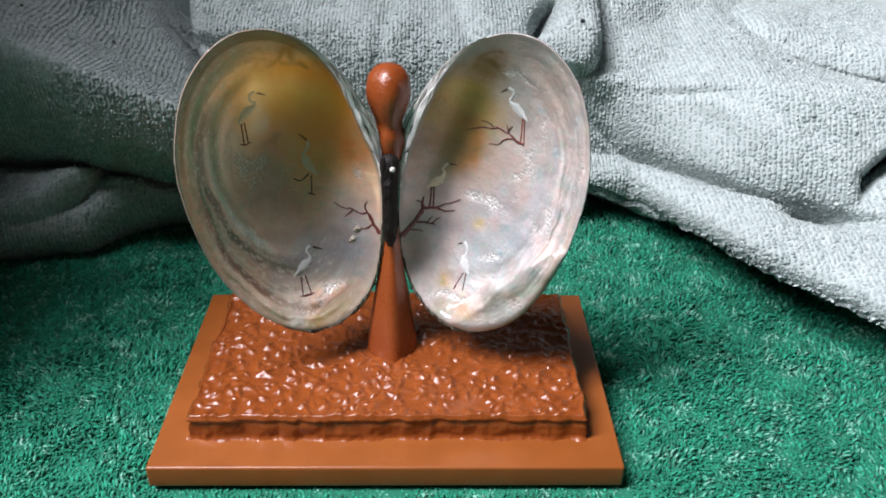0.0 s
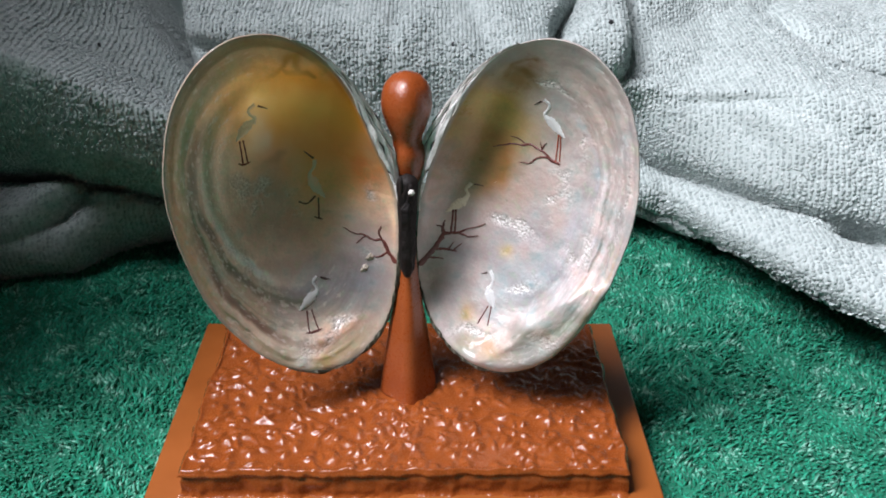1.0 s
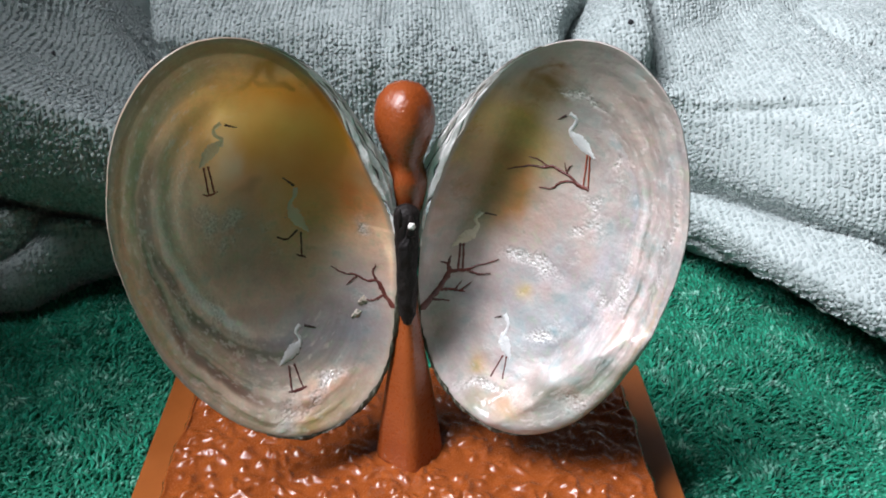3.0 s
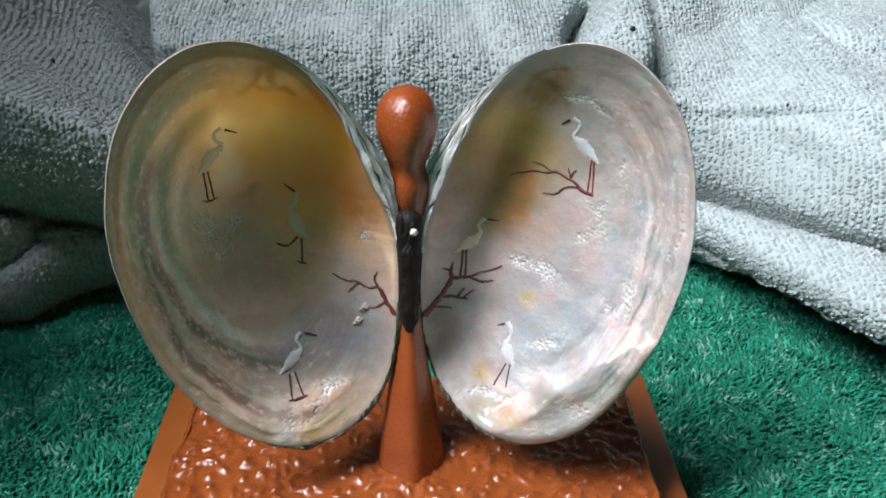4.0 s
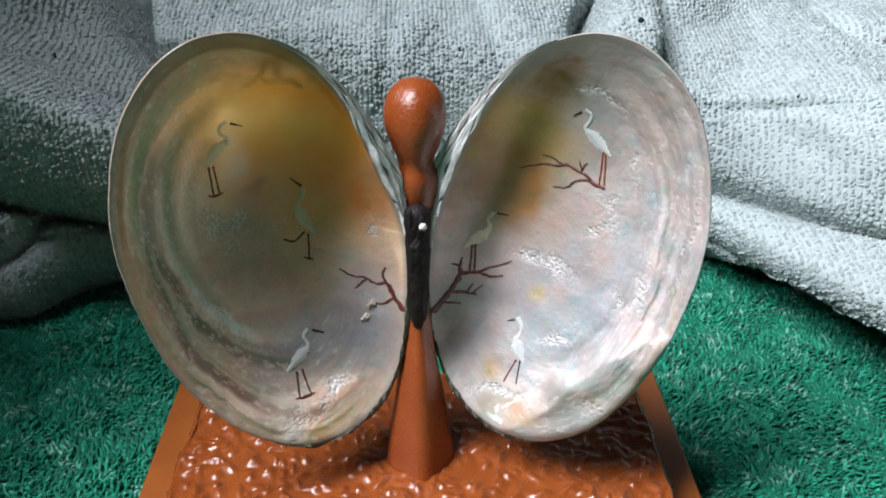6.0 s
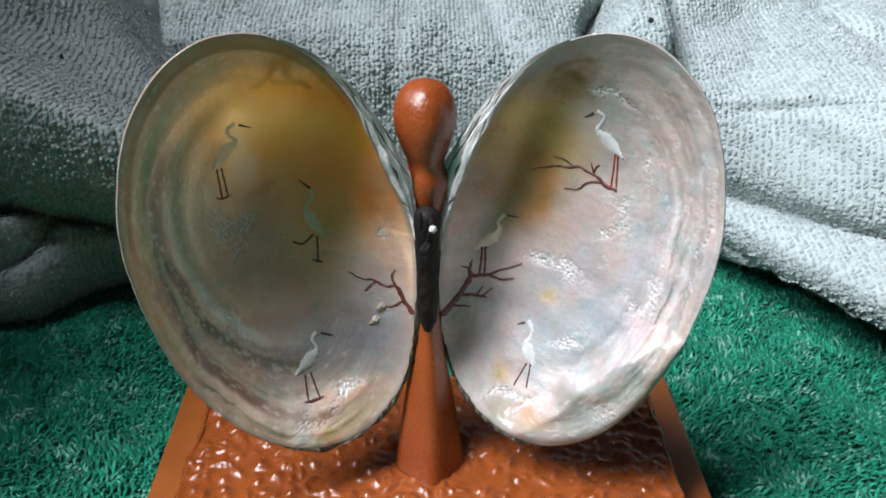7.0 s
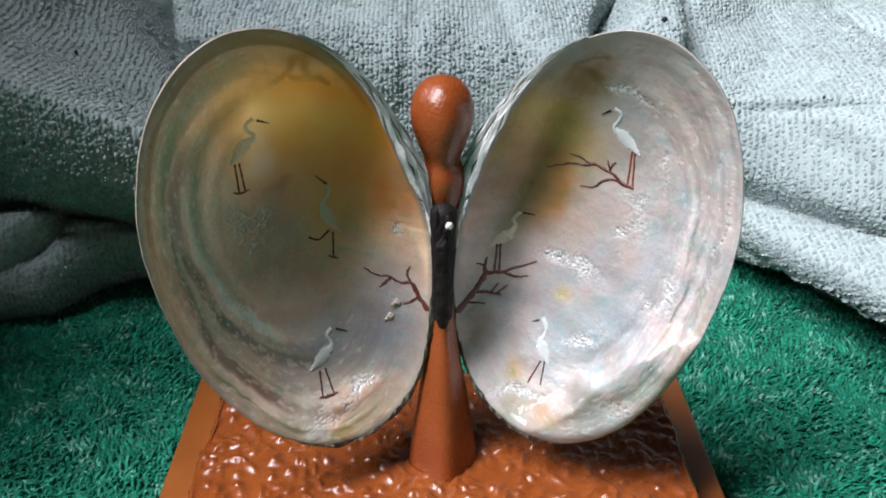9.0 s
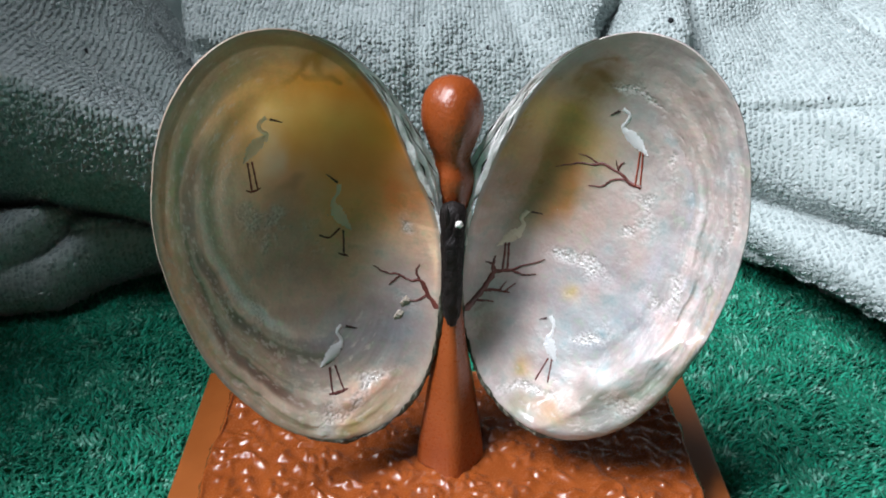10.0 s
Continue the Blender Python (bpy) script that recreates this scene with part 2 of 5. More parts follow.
def waves(x, y, seed, octaves=4, rough=0.5):
    """Smooth value noise on arrays, about -1 to 1, with features one unit across."""
    x, y = np.broadcast_arrays(np.asarray(x, float), np.asarray(y, float))
    out, amp, total = np.zeros(x.shape), 1.0, 0.0
    for o in range(octaves):
        table = np.random.RandomState(seed * 17 + o).rand(64, 64) * 2 - 1
        fx, fy = x * 2**o + 7.3 * o, y * 2**o + 3.1 * o
        ix, iy = np.floor(fx).astype(int), np.floor(fy).astype(int)
        tx, ty = fx - ix, fy - iy
        tx, ty = tx * tx * (3 - 2 * tx), ty * ty * (3 - 2 * ty)
        g = lambda a, b: table[a % 64, b % 64]  # noqa: E731
        low = g(ix, iy) * (1 - tx) + g(ix + 1, iy) * tx
        high = g(ix, iy + 1) * (1 - tx) + g(ix + 1, iy + 1) * tx
        out += amp * (low * (1 - ty) + high * ty)
        total, amp = total + amp, amp * rough
    return out / total * 1.6


# ---- the room around ----


def structure(name, me, label, category):
    return tagged(new(name, me), label, category, kind="structure")


# in decimetres; the daylight falls in by a tall narrow window
W0, W1, S0, N1, F0, C1 = WALL_X * 10, 21.0, -22.0, 15.0, -7.5, 31.0


def slabs(name, boxes, mat):
    bm = bmesh.new()
    for lo, hi in boxes:
        for v in bmesh.ops.create_cube(bm, size=1.0)["verts"]:
            v.co = Vector([l + (h - l) * (c + 0.5) for l, h, c in zip(lo, hi, v.co)])
    return from_bmesh(name, bm, mat)


structure("floor", box("floor", (W0 - 1, S0 - 1, F0 - 1), (W1 + 1, N1 + 1, F0), M_FLOOR), "plain grey floor under the table", "floor")
structure("ceiling", box("ceiling", (W0 - 1, S0 - 1, C1), (W1 + 1, N1 + 1, C1 + 1), M_WALL), "plain painted ceiling", "ceiling")
structure("wall_north", box("wall_north", (W0, N1, F0), (W1, N1 + 1, C1), M_WALL), "plain painted wall behind the towels", "wall")
structure("wall_south", box("wall_south", (W0, S0 - 1, F0), (W1, S0, C1), M_WALL), "plain painted wall", "wall")
structure("wall_east", box("wall_east", (W1, S0 - 1, F0), (W1 + 1, N1 + 1, C1), M_WALL), "plain painted wall", "wall")
WY0, WY1, WZ0, WZ1 = (WIN_Y - WIN_WIDE / 2) * 10 - 0.4, (WIN_Y + WIN_WIDE / 2) * 10 + 0.4, WIN_LOW * 10 - 0.4, WIN_HIGH * 10 + 0.4
structure("wall_west", slabs("wall_west", [((W0 - 1, S0 - 1, F0), (W0, WY0, C1)), ((W0 - 1, WY1, F0), (W0, N1 + 1, C1)), ((W0 - 1, WY0, F0), (W0, WY1, WZ0)), ((W0 - 1, WY0, WZ1), (W0, WY1, C1))], M_WALL), "plain painted wall with a tall window opening", "wall")
structure("window_1", slabs("window_1", [((W0 - 0.9, WY0, WZ0), (W0 - 0.5, WY1, WZ0 + 0.3)), ((W0 - 0.9, WY0, WZ1 - 0.3), (W0 - 0.5, WY1, WZ1)), ((W0 - 0.9, WY0, WZ0 + 0.3), (W0 - 0.5, WY0 + 0.3, WZ1 - 0.3)), ((W0 - 0.9, WY1 - 0.3, WZ0 + 0.3), (W0 - 0.5, WY1, WZ1 - 0.3))], M_FRAME), "white painted window frame in the wall", "window")
# an added wall end, out of view, keeps the daylight off the towels
structure("unseen_shade_wall", box("unseen_shade_wall", (-3.6, -0.05, -0.12), (-3.12, 3.6, 5.8), M_WALL, 0.02), "unseen plain wall end added to shade the towels", "wall")

table = tagged(new("table"), "brown wooden table under the towels", "table")
part("tabletop", box("tabletop", (-8.5, -7.5, -0.42), (8.5, 9.0, -0.12), M_WOOD, 0.06), table)
for lx in (-7.8, 7.2):
    for ly in (-6.8, 7.7):
        part("leg", box("leg", (lx, ly, F0), (lx + 0.6, ly + 0.6, -0.42), M_WOOD, 0.05), table)

# ---- green towel that the sculpture stands on ----
PLATE_D, PLATE_W, PLATE_T = 1.42, 1.10, 0.12


def ground_height(x, y):
    """The green towel's soft rise and fall; level under the plate."""
    free = np.clip(np.maximum.reduce([np.abs(x) - PLATE_W, -y, y - PLATE_D]) / 0.5, 0, 1)
    return free * (0.025 * waves(x * 0.9, y * 0.9, 5, 3) + 0.02 * waves(x * 2.3, y * 2.3, 6, 2)) - 0.03


def towel_ground():
    xs, ys = np.linspace(-8.4, 8.4, 140), np.linspace(-7.4, 8.8, 136)
    gx, gy = np.meshgrid(xs, ys, indexing="ij")
    z = ground_height(gx, gy)
    top = np.stack([gx, gy, z], -1).reshape(-1, 3)
    bm_faces = grid_faces(140, 136)
    low = top.copy()
    low[:, 2] = -0.115
    n = len(top)
    rim = [i * 136 for i in range(140)] + [139 * 136 + j for j in range(1, 136)] + [i * 136 + 135 for i in range(138, -1, -1)] + [j for j in range(134, 0, -1)]
    sides = [(a, b, b + n, a + n) for a, b in zip(rim, rim[1:] + rim[:1])]
    return mesh_of("green_towel", np.concatenate([top, low]), [tuple(q) for q in bm_faces] + [tuple(q[::-1] + n) for q in bm_faces] + sides, M_GREEN_BACK)


green_towel = tagged(new("green_towel", towel_ground()), "deep green terry towel spread flat under the sculpture", "towel")


def tufts(px, py, pz, length, lean, width, seed):
    """Bent three-sided tufts: a foot ring, a middle ring and a tip each."""
    rng = np.random.RandomState(seed)
    n = len(px)
    foot = np.stack([px, py, pz], 1)
    tip = foot + np.stack([lean[:, 0] * length, lean[:, 1] * length, length], 1)
    mid = foot + (tip - foot) * 0.55 + np.stack([-lean[:, 0] * length * 0.15, -lean[:, 1] * length * 0.15, length * 0.08], 1)
    turn = rng.rand(n) * 6.283
    rings = []
    for centre, w in ((foot, 0.7), (mid, 1.0)):
        for k in range(3):
            a = turn + k * 2.0944
            rings.append(centre + np.stack([np.cos(a) * width * w, np.sin(a) * width * w, 0 * a], 1))
    verts = np.stack([*rings, tip], 1).reshape(-1, 3)
    one = []
    for k in range(3):
        j = (k + 1) % 3
        one += [(k, j, 3 + j), (k, 3 + j, 3 + k), (3 + k, 3 + j, 6)]
    tris = (np.arange(n)[:, None, None] * 7 + np.array(one)[None]).reshape(-1, 3)
    return verts, tris


def green_pile():
    rng = np.random.RandomState(11)
    step = 0.0185
    gx, gy = np.meshgrid(np.arange(-3.05, 3.3, step), np.arange(-0.5, 3.2, step), indexing="ij")
    gx, gy = gx + rng.uniform(-0.5, 0.5, gx.shape) * step, gy + rng.uniform(-0.5, 0.5, gy.shape) * step
    keep = ~((np.abs(gx) < PLATE_W - 0.02) & (gy > 0.02) & (gy < PLATE_D - 0.02))
    x, y = gx[keep], gy[keep]
    flow = waves(x * 1.1, y * 1.1, 21, 3) * 2.6 + 0.8
    swirl = waves(x * 7, y * 7, 22, 2) * 2.4
    a = flow + swirl + rng.normal(0, 0.85, len(x))
    k = 0.45 + 0.85 * rng.rand(len(x))
    lean = np.stack([np.cos(a) * k, np.sin(a) * k], 1)
    length = 0.026 * (0.55 + 0.9 * rng.rand(len(x))) * (1 + 0.45 * waves(x * 9, y * 9, 23, 2))
    near = np.clip(np.maximum.reduce([np.abs(x) - PLATE_W, -y, y - PLATE_D]) / 0.06, 0.4, 1)
    return big_mesh("pile", *tufts(x, y, ground_height(x, y) - 0.004, length * near, lean, 0.0095, 24), M_GREEN)


tagged(part("pile", green_pile(), green_towel), kind="stuff")

# ---- grey-green towel heaped behind ----
# The heap is a sheet over the slanted plane spanned by the x axis and UP_BACK; each fold is a rounded layer, and the
# sheet follows the foremost layer.
UP_BACK, TO_FRONT = np.array([0.0, 0.64, 0.77]), np.array([0.0, -0.77, 0.64])


def nose(s, r, high):
    """A rounded lower border: zero at the crest of the roll, falling to -high at s = 0 and steeply below."""
    t = np.clip(s / r, 0, 1)
    return -high * (1 - np.sqrt(np.clip(1 - (1 - t) ** 2, 0, 1))) + np.minimum(s, 0) * 8.0


def crest(w, at, top, down, up, soft=0.22):
    """A ridge: slope down below it, slope up above it."""
    d = w - at
    root = np.sqrt(d * d + soft * soft)
    return top + soft * 0.5 * (down + up) - down * (root - d) / 2 - up * (root + d) / 2


def roll(w, low, foot, at, top, up, soft=0.12):
    """A fold: from its lower border (low, foot) it rounds forward to its crest (at, top) and slopes back above it."""
    t = np.clip((w - low) / np.maximum(at - low, 0.02), 0, 1)
    d = w - at
    back = (np.sqrt(d * d + soft * soft) + d - soft) / 2
    return foot + (top - foot) * np.sqrt(np.clip(1 - (1 - t) ** 2, 0, 1)) - up * np.maximum(back, 0) + 11.0 * np.minimum(w - low, 0)


def bump_at(x, w, cx, cw, sx, sw, turn=0.0):
    c, sn = math.cos(turn), math.sin(turn)
    a, b = (x - cx) * c + (w - cw) * sn, -(x - cx) * sn + (w - cw) * c
    return np.exp(-((a / sx) ** 2) - (b / sw) ** 2)


HEM_X = [0.9, 1.42, 1.62, 1.84, 2.18, 2.44, 2.67, 3.3]


def right_hem(x):
    return np.interp(x, HEM_X, [2.50, 2.03, 1.735, 1.46, 1.14, 0.955, 0.745, 0.20])


def heap(x, w):
    f = np.interp
    # middle: a plateau with a front face, its left border beside a deep valley
    h = crest(w, 2.72 - 0.08 * x, -1.44, 0.9, 1.0, 0.3)
    h += nose(x - f(w, [2.4, 2.6, 2.83, 2.97, 3.2, 3.8], [-1.42, -1.42, -1.45, -1.48, -1.54, -1.66]), 0.16, 0.16) * np.clip((w - 2.35) / 0.2, 0, 1)
    h += 0.06 * bump_at(x, w, -0.85, 2.90, 0.35, 0.14, 0.1) + 0.05 * bump_at(x, w, 0.62, 3.0, 0.10, 0.5, 0.3) + 0.05 * bump_at(x, w, 0.1, 3.1, 0.12, 0.5, -0.5)
    h -= 0.05 * bump_at(x, w, -0.12, 2.95, 0.05, 0.45, -0.15) + 0.04 * bump_at(x, w, 0.42, 2.95, 0.05, 0.35, 0.25) + 0.12 * bump_at(x, w, -1.2, 2.72, 0.28, 0.05, -0.3)
    h -= 0.80 * bump_at(x, w, 1.08, 3.08, 0.10, 0.24, -0.42)
    # left roll, hanging over a crevice: a broad slope above its crest, an overhanging face below it
    low = f(x, [-3.1, -2.48, -2.15, -1.78, -1.36, -1.0], [2.00, 1.96, 1.93, 1.89, 1.83, 1.78])
    at = f(x, [-3.1, -2.41, -2.05, -1.71, -1.37, -1.0], [2.64, 2.44, 2.33, 2.19, 2.09, 2.0])
    edge = f(w, [1.8, 2.1, 2.47, 2.82, 3.2, 3.8], [-0.95, -1.10, -1.33, -1.57, -1.82, -2.2])
    left = crest(w, at, -0.72 - 0.10 * (x + 2.0), 1.35, 0.45, 0.13) - 0.75 * np.maximum(x + 2.5, 0) * np.clip((w - at - 0.04) / 0.30, 0, 1) + 11.0 * np.minimum(w - low, 0) + nose(edge - x, 0.12, 0.10)
    left += 0.05 * bump_at(x, w, -2.0, 2.62, 0.7, 0.12, -0.22) - 0.10 * bump_at(x, w, -2.45, 2.95, 0.6, 0.14, -0.2)
    h = np.maximum(h, left)
    h -= 0.20 * np.exp(-(((x - edge - 0.05) / 0.05) ** 2)) * np.clip((w - 2.45) / 0.15, 0, 1)
    hang = low
    # left lower folds
    low = f(x, [-3.1, -2.63, -2.08, -1.86, -1.54, -1.1], [1.25, 1.29, 1.36, 1.54, 1.64, 1.72])
    foot = f(x, [-3.1, -2.63, -2.08, -1.86, -1.54, -1.1], [-1.40, -1.48, -1.56, -1.72, -1.82, -1.95])
    h = np.maximum(h, roll(w, low, foot, low + 0.20, f(x, [-2.6, -1.9, -1.5], [-1.28, -1.42, -1.62]), 0.9))
    low = f(x, [-3.1, -2.5, -2.3, -2.04, -1.99, -1.9], [1.36, 1.42, 1.49, 1.70, 1.85, 2.0])
    h = np.maximum(h, roll(w, low, -1.42, low + 0.16, -1.25, 0.9) + nose(-1.96 - x, 0.2, 0.2))
    low = f(x, [-2.0, -1.94, -1.72, -1.45, -1.0], [1.72, 1.72, 1.79, 1.83, 1.86])
    h = np.maximum(h, roll(w, low, -1.58, low + 0.06, -1.44 - 0.12 * (x + 1.7), 1.6, 0.05) + nose(x + 2.02, 0.12, 0.2))
    h -= 0.22 * np.exp(-(((w - hang + 0.035) / 0.04) ** 2)) * np.clip((-1.15 - x) / 0.2, 0, 1)
    # right lower roll along the green towel, with a second hem under it
    low = right_hem(x)
    foot = f(x, HEM_X, [-2.7, -2.21, -1.73, -1.36, -0.97, -0.75, -0.50, 0.10])
    h = np.maximum(h, roll(w, low, foot, low + 0.11, foot + 0.17, 0.88, 0.1))
    hem = low - 0.055 * np.clip((1.95 - x) / 0.3, 0, 1)
    h = np.maximum(h, roll(w, hem, foot - 0.16, hem + 0.04, foot - 0.10, 1.2, 0.04))
    h -= 0.34 * bump_at(x, w, 2.58, 1.46, 0.20, 0.055, -0.30)
    # cloth that rises behind the right main fold, and the deeper layer beyond its border
    h = np.maximum(h, -1.80 - 0.45 * (x - 2.5) - 0.18 * (w - 2.6) + nose(x - 2.3, 0.2, 0.1) + 8.0 * np.minimum(w - 2.45, 0))
    rim = f(w, [2.3, 2.73, 2.99, 3.37, 4.3], [2.62, 2.52, 2.46, 2.44, 2.40])
    rear = -1.46 - 0.30 * (x - 1.45) - 0.22 * (w - 2.5) + nose(x - f(w, [2.4, 2.7, 3.1, 3.8], [1.42, 1.45, 1.43, 1.48]), 0.12, 0.16) + nose(rim - x, 0.10, 0.10)
    rear -= 0.05 * bump_at(x, w, 1.95, 2.9, 0.10, 0.5, 0.1) - 0.04 * bump_at(x, w, 2.3, 3.0, 0.08, 0.5, 0.05)
    h = np.maximum(h, rear + 8.0 * np.minimum(w - 2.42, 0))
    # right main fold: hollow under its crest at the inner end, then a broad lit face down to its lower border
    low = f(x, [0.8, 1.26, 1.6, 1.9, 2.17, 2.46, 2.74, 3.6], [2.46, 2.33, 2.07, 1.85, 1.69, 1.58, 1.47, 1.22])
    at = f(x, [0.8, 1.13, 1.42, 1.76, 2.1, 2.41, 2.76, 3.4], [2.56, 2.53, 2.47, 2.37, 2.30, 2.21, 2.16, 2.05])
    top = f(x, [0.8, 1.13, 1.45, 1.72, 2.03, 2.35, 2.69, 3.4], [-1.5, -1.44, -1.40, -1.27, -1.04, -0.88, -0.79, -0.7])
    stop = f(w, [1.3, 1.5, 1.7, 1.81, 2.0, 2.2], [2.80, 2.80, 2.80, 2.92, 3.2, 4.2])
    face = f(x, [1.25, 1.42, 1.62, 1.9, 2.1], [1.7, 1.3, 0.55, 0.33, 0.28])
    main = crest(w, at, top, face, f(x, [2.3, 2.85], [1.05, 1.55]), f(x, [1.4, 1.9], [0.06, 0.16]))
    t = np.clip((low + 0.10 - w) / 0.10, 0, 1)
    main += 11.0 * np.minimum(w - low, 0) - 0.04 * t * t + nose(x - 1.0, 0.14, 0.2) + nose(stop - x, 0.10, 0.14)
    main += 0.05 * bump_at(x, w, 1.30, 2.48, 0.20, 0.06) + 0.04 * bump_at(x, w, 2.15, 2.0, 0.08, 0.35, 0.7) - 0.035 * bump_at(x, w, 2.0, 2.1, 0.06, 0.30, 0.8) - 0.04 * bump_at(x, w, 2.42, 2.05, 0.08, 0.3, 0.9)
    main += 0.03 * bump_at(x, w, 1.85, 2.38, 0.25, 0.035, -0.25) - 0.03 * bump_at(x, w, 1.95, 2.30, 0.28, 0.03, -0.2)
    h -= 0.07 * np.exp(-(((w - low + 0.025) / 0.03) ** 2)) * np.clip((x - 1.0) / 0.2, 0, 1)
    h = np.maximum(h, main)
    # right end piece
    edge = f(w, [0.8, 1.5, 1.7, 1.81, 2.1], [2.66, 2.83, 2.85, 2.98, 3.3])
    h = np.maximum(h, crest(w, 1.55, -0.80, 0.15, 0.8) + nose(x - edge, 0.16, 0.2) + 8.0 * np.minimum(w - 1.05, 0))
    # upper right fold with a crevice below it
    low = f(x, [2.2, 2.56, 2.87, 3.04, 3.23, 3.9], [2.90, 2.73, 2.59, 2.49, 2.40, 2.2])
    top = f(x, [2.2, 2.56, 2.87, 3.04, 3.23, 3.9], [-1.75, -1.52, -1.38, -1.28, -1.16, -0.9])
    h -= 0.45 * np.exp(-(((w - low + 0.055) / 0.05) ** 2)) * np.clip((x - 2.62) / 0.2, 0, 1)
    h = np.maximum(h, crest(w, low + 0.20, top, 0.35, 1.25, 0.10) + 9.0 * np.minimum(w - low, 0) + nose(x - 2.42, 0.22, 0.2))
    # knot of cloth between the middle and the right
    edge = f(w, [2.5, 2.72, 2.84, 3.0, 3.29, 3.7], [0.78, 0.88, 0.99, 1.09, 1.20, 1.35])
    stop = f(w, [2.45, 2.6, 2.77, 3.15, 3.6], [1.26, 1.32, 1.36, 1.37, 1.42])
    h = np.maximum(h, crest(w, 2.70, -1.20, 0.6, 0.65, 0.15) + nose(x - edge, 0.12, 0.20) + nose(stop - x, 0.10, 0.20) + 6.0 * np.minimum(w - 2.54, 0))
    return h + 0.022 * waves(x * 1.7, w * 1.7, 31, 3) + 0.006 * waves(x * 6, w * 6, 33, 3)


def heap_point(x, w):
    h = heap(x, w)
    return np.stack([x, w * UP_BACK[1] + h * TO_FRONT[1], w * UP_BACK[2] + h * TO_FRONT[2]], -1)


def smooth_columns(p):
    """Soften creases a little along both ways."""
    for axis in (0, 1):
        q = np.moveaxis(p, axis, 0).copy()
        q[1:-1] = (q[:-2] + 2 * q[1:-1] + q[2:]) / 4
        p = np.moveaxis(q, 0, axis)
    return p


XS, WS = np.linspace(-3.08, 3.9, 430), np.linspace(0.35, 4.3, 380)


def heap_sheet():
    gx, gw = np.meshgrid(XS, WS, indexing="ij")
    p = smooth_columns(heap_point(gx, gw))
    # the right roll tucks under at its hem
    for i in np.nonzero(XS > 1.05)[0]:
        j0 = int(np.searchsorted(WS, min(right_hem(XS[i]), float(np.interp(XS[i], [1.0, 1.3, 1.42, 1.62, 1.7], [1.87, 1.83, 1.80, 1.735, 9.0]))) + 0.004))
        twin = min(max((1.98 - XS[i]) / 0.25, 0.0), 1.0)
        under_hem = np.arange(j0, 0, -1)[:j0]
        p[i, :j0] = p[i, j0] + np.stack([0 * under_hem, 0.80 * (1 - np.exp(-under_hem / 10)) * (1 - twin) + twin * np.interp(under_hem, [0, 3, 5, 8, 10, 60], [0, 0.09, 0.07, 0.06, 0.16, 0.8]), -0.45 * (1 - np.exp(-under_hem / 40)) * (1 - twin) + twin * np.interp(under_hem, [0, 3, 5, 8, 10, 60], [0, -0.03, -0.045, -0.09, -0.12, -0.45])], 1)
    p[..., 2] = np.maximum(p[..., 2], -0.06)
    return p


HEAP = heap_sheet()


def grey_cloth():
    faces = grid_faces(len(XS), len(WS))
    me = mesh_of("grey_towel", HEAP.reshape(-1, 3), faces, M_GREY_BACK)
    return me


grey_towel = tagged(new("grey_towel", grey_cloth()), "pale grey-green terry towel heaped in loose folds behind the sculpture", "towel")


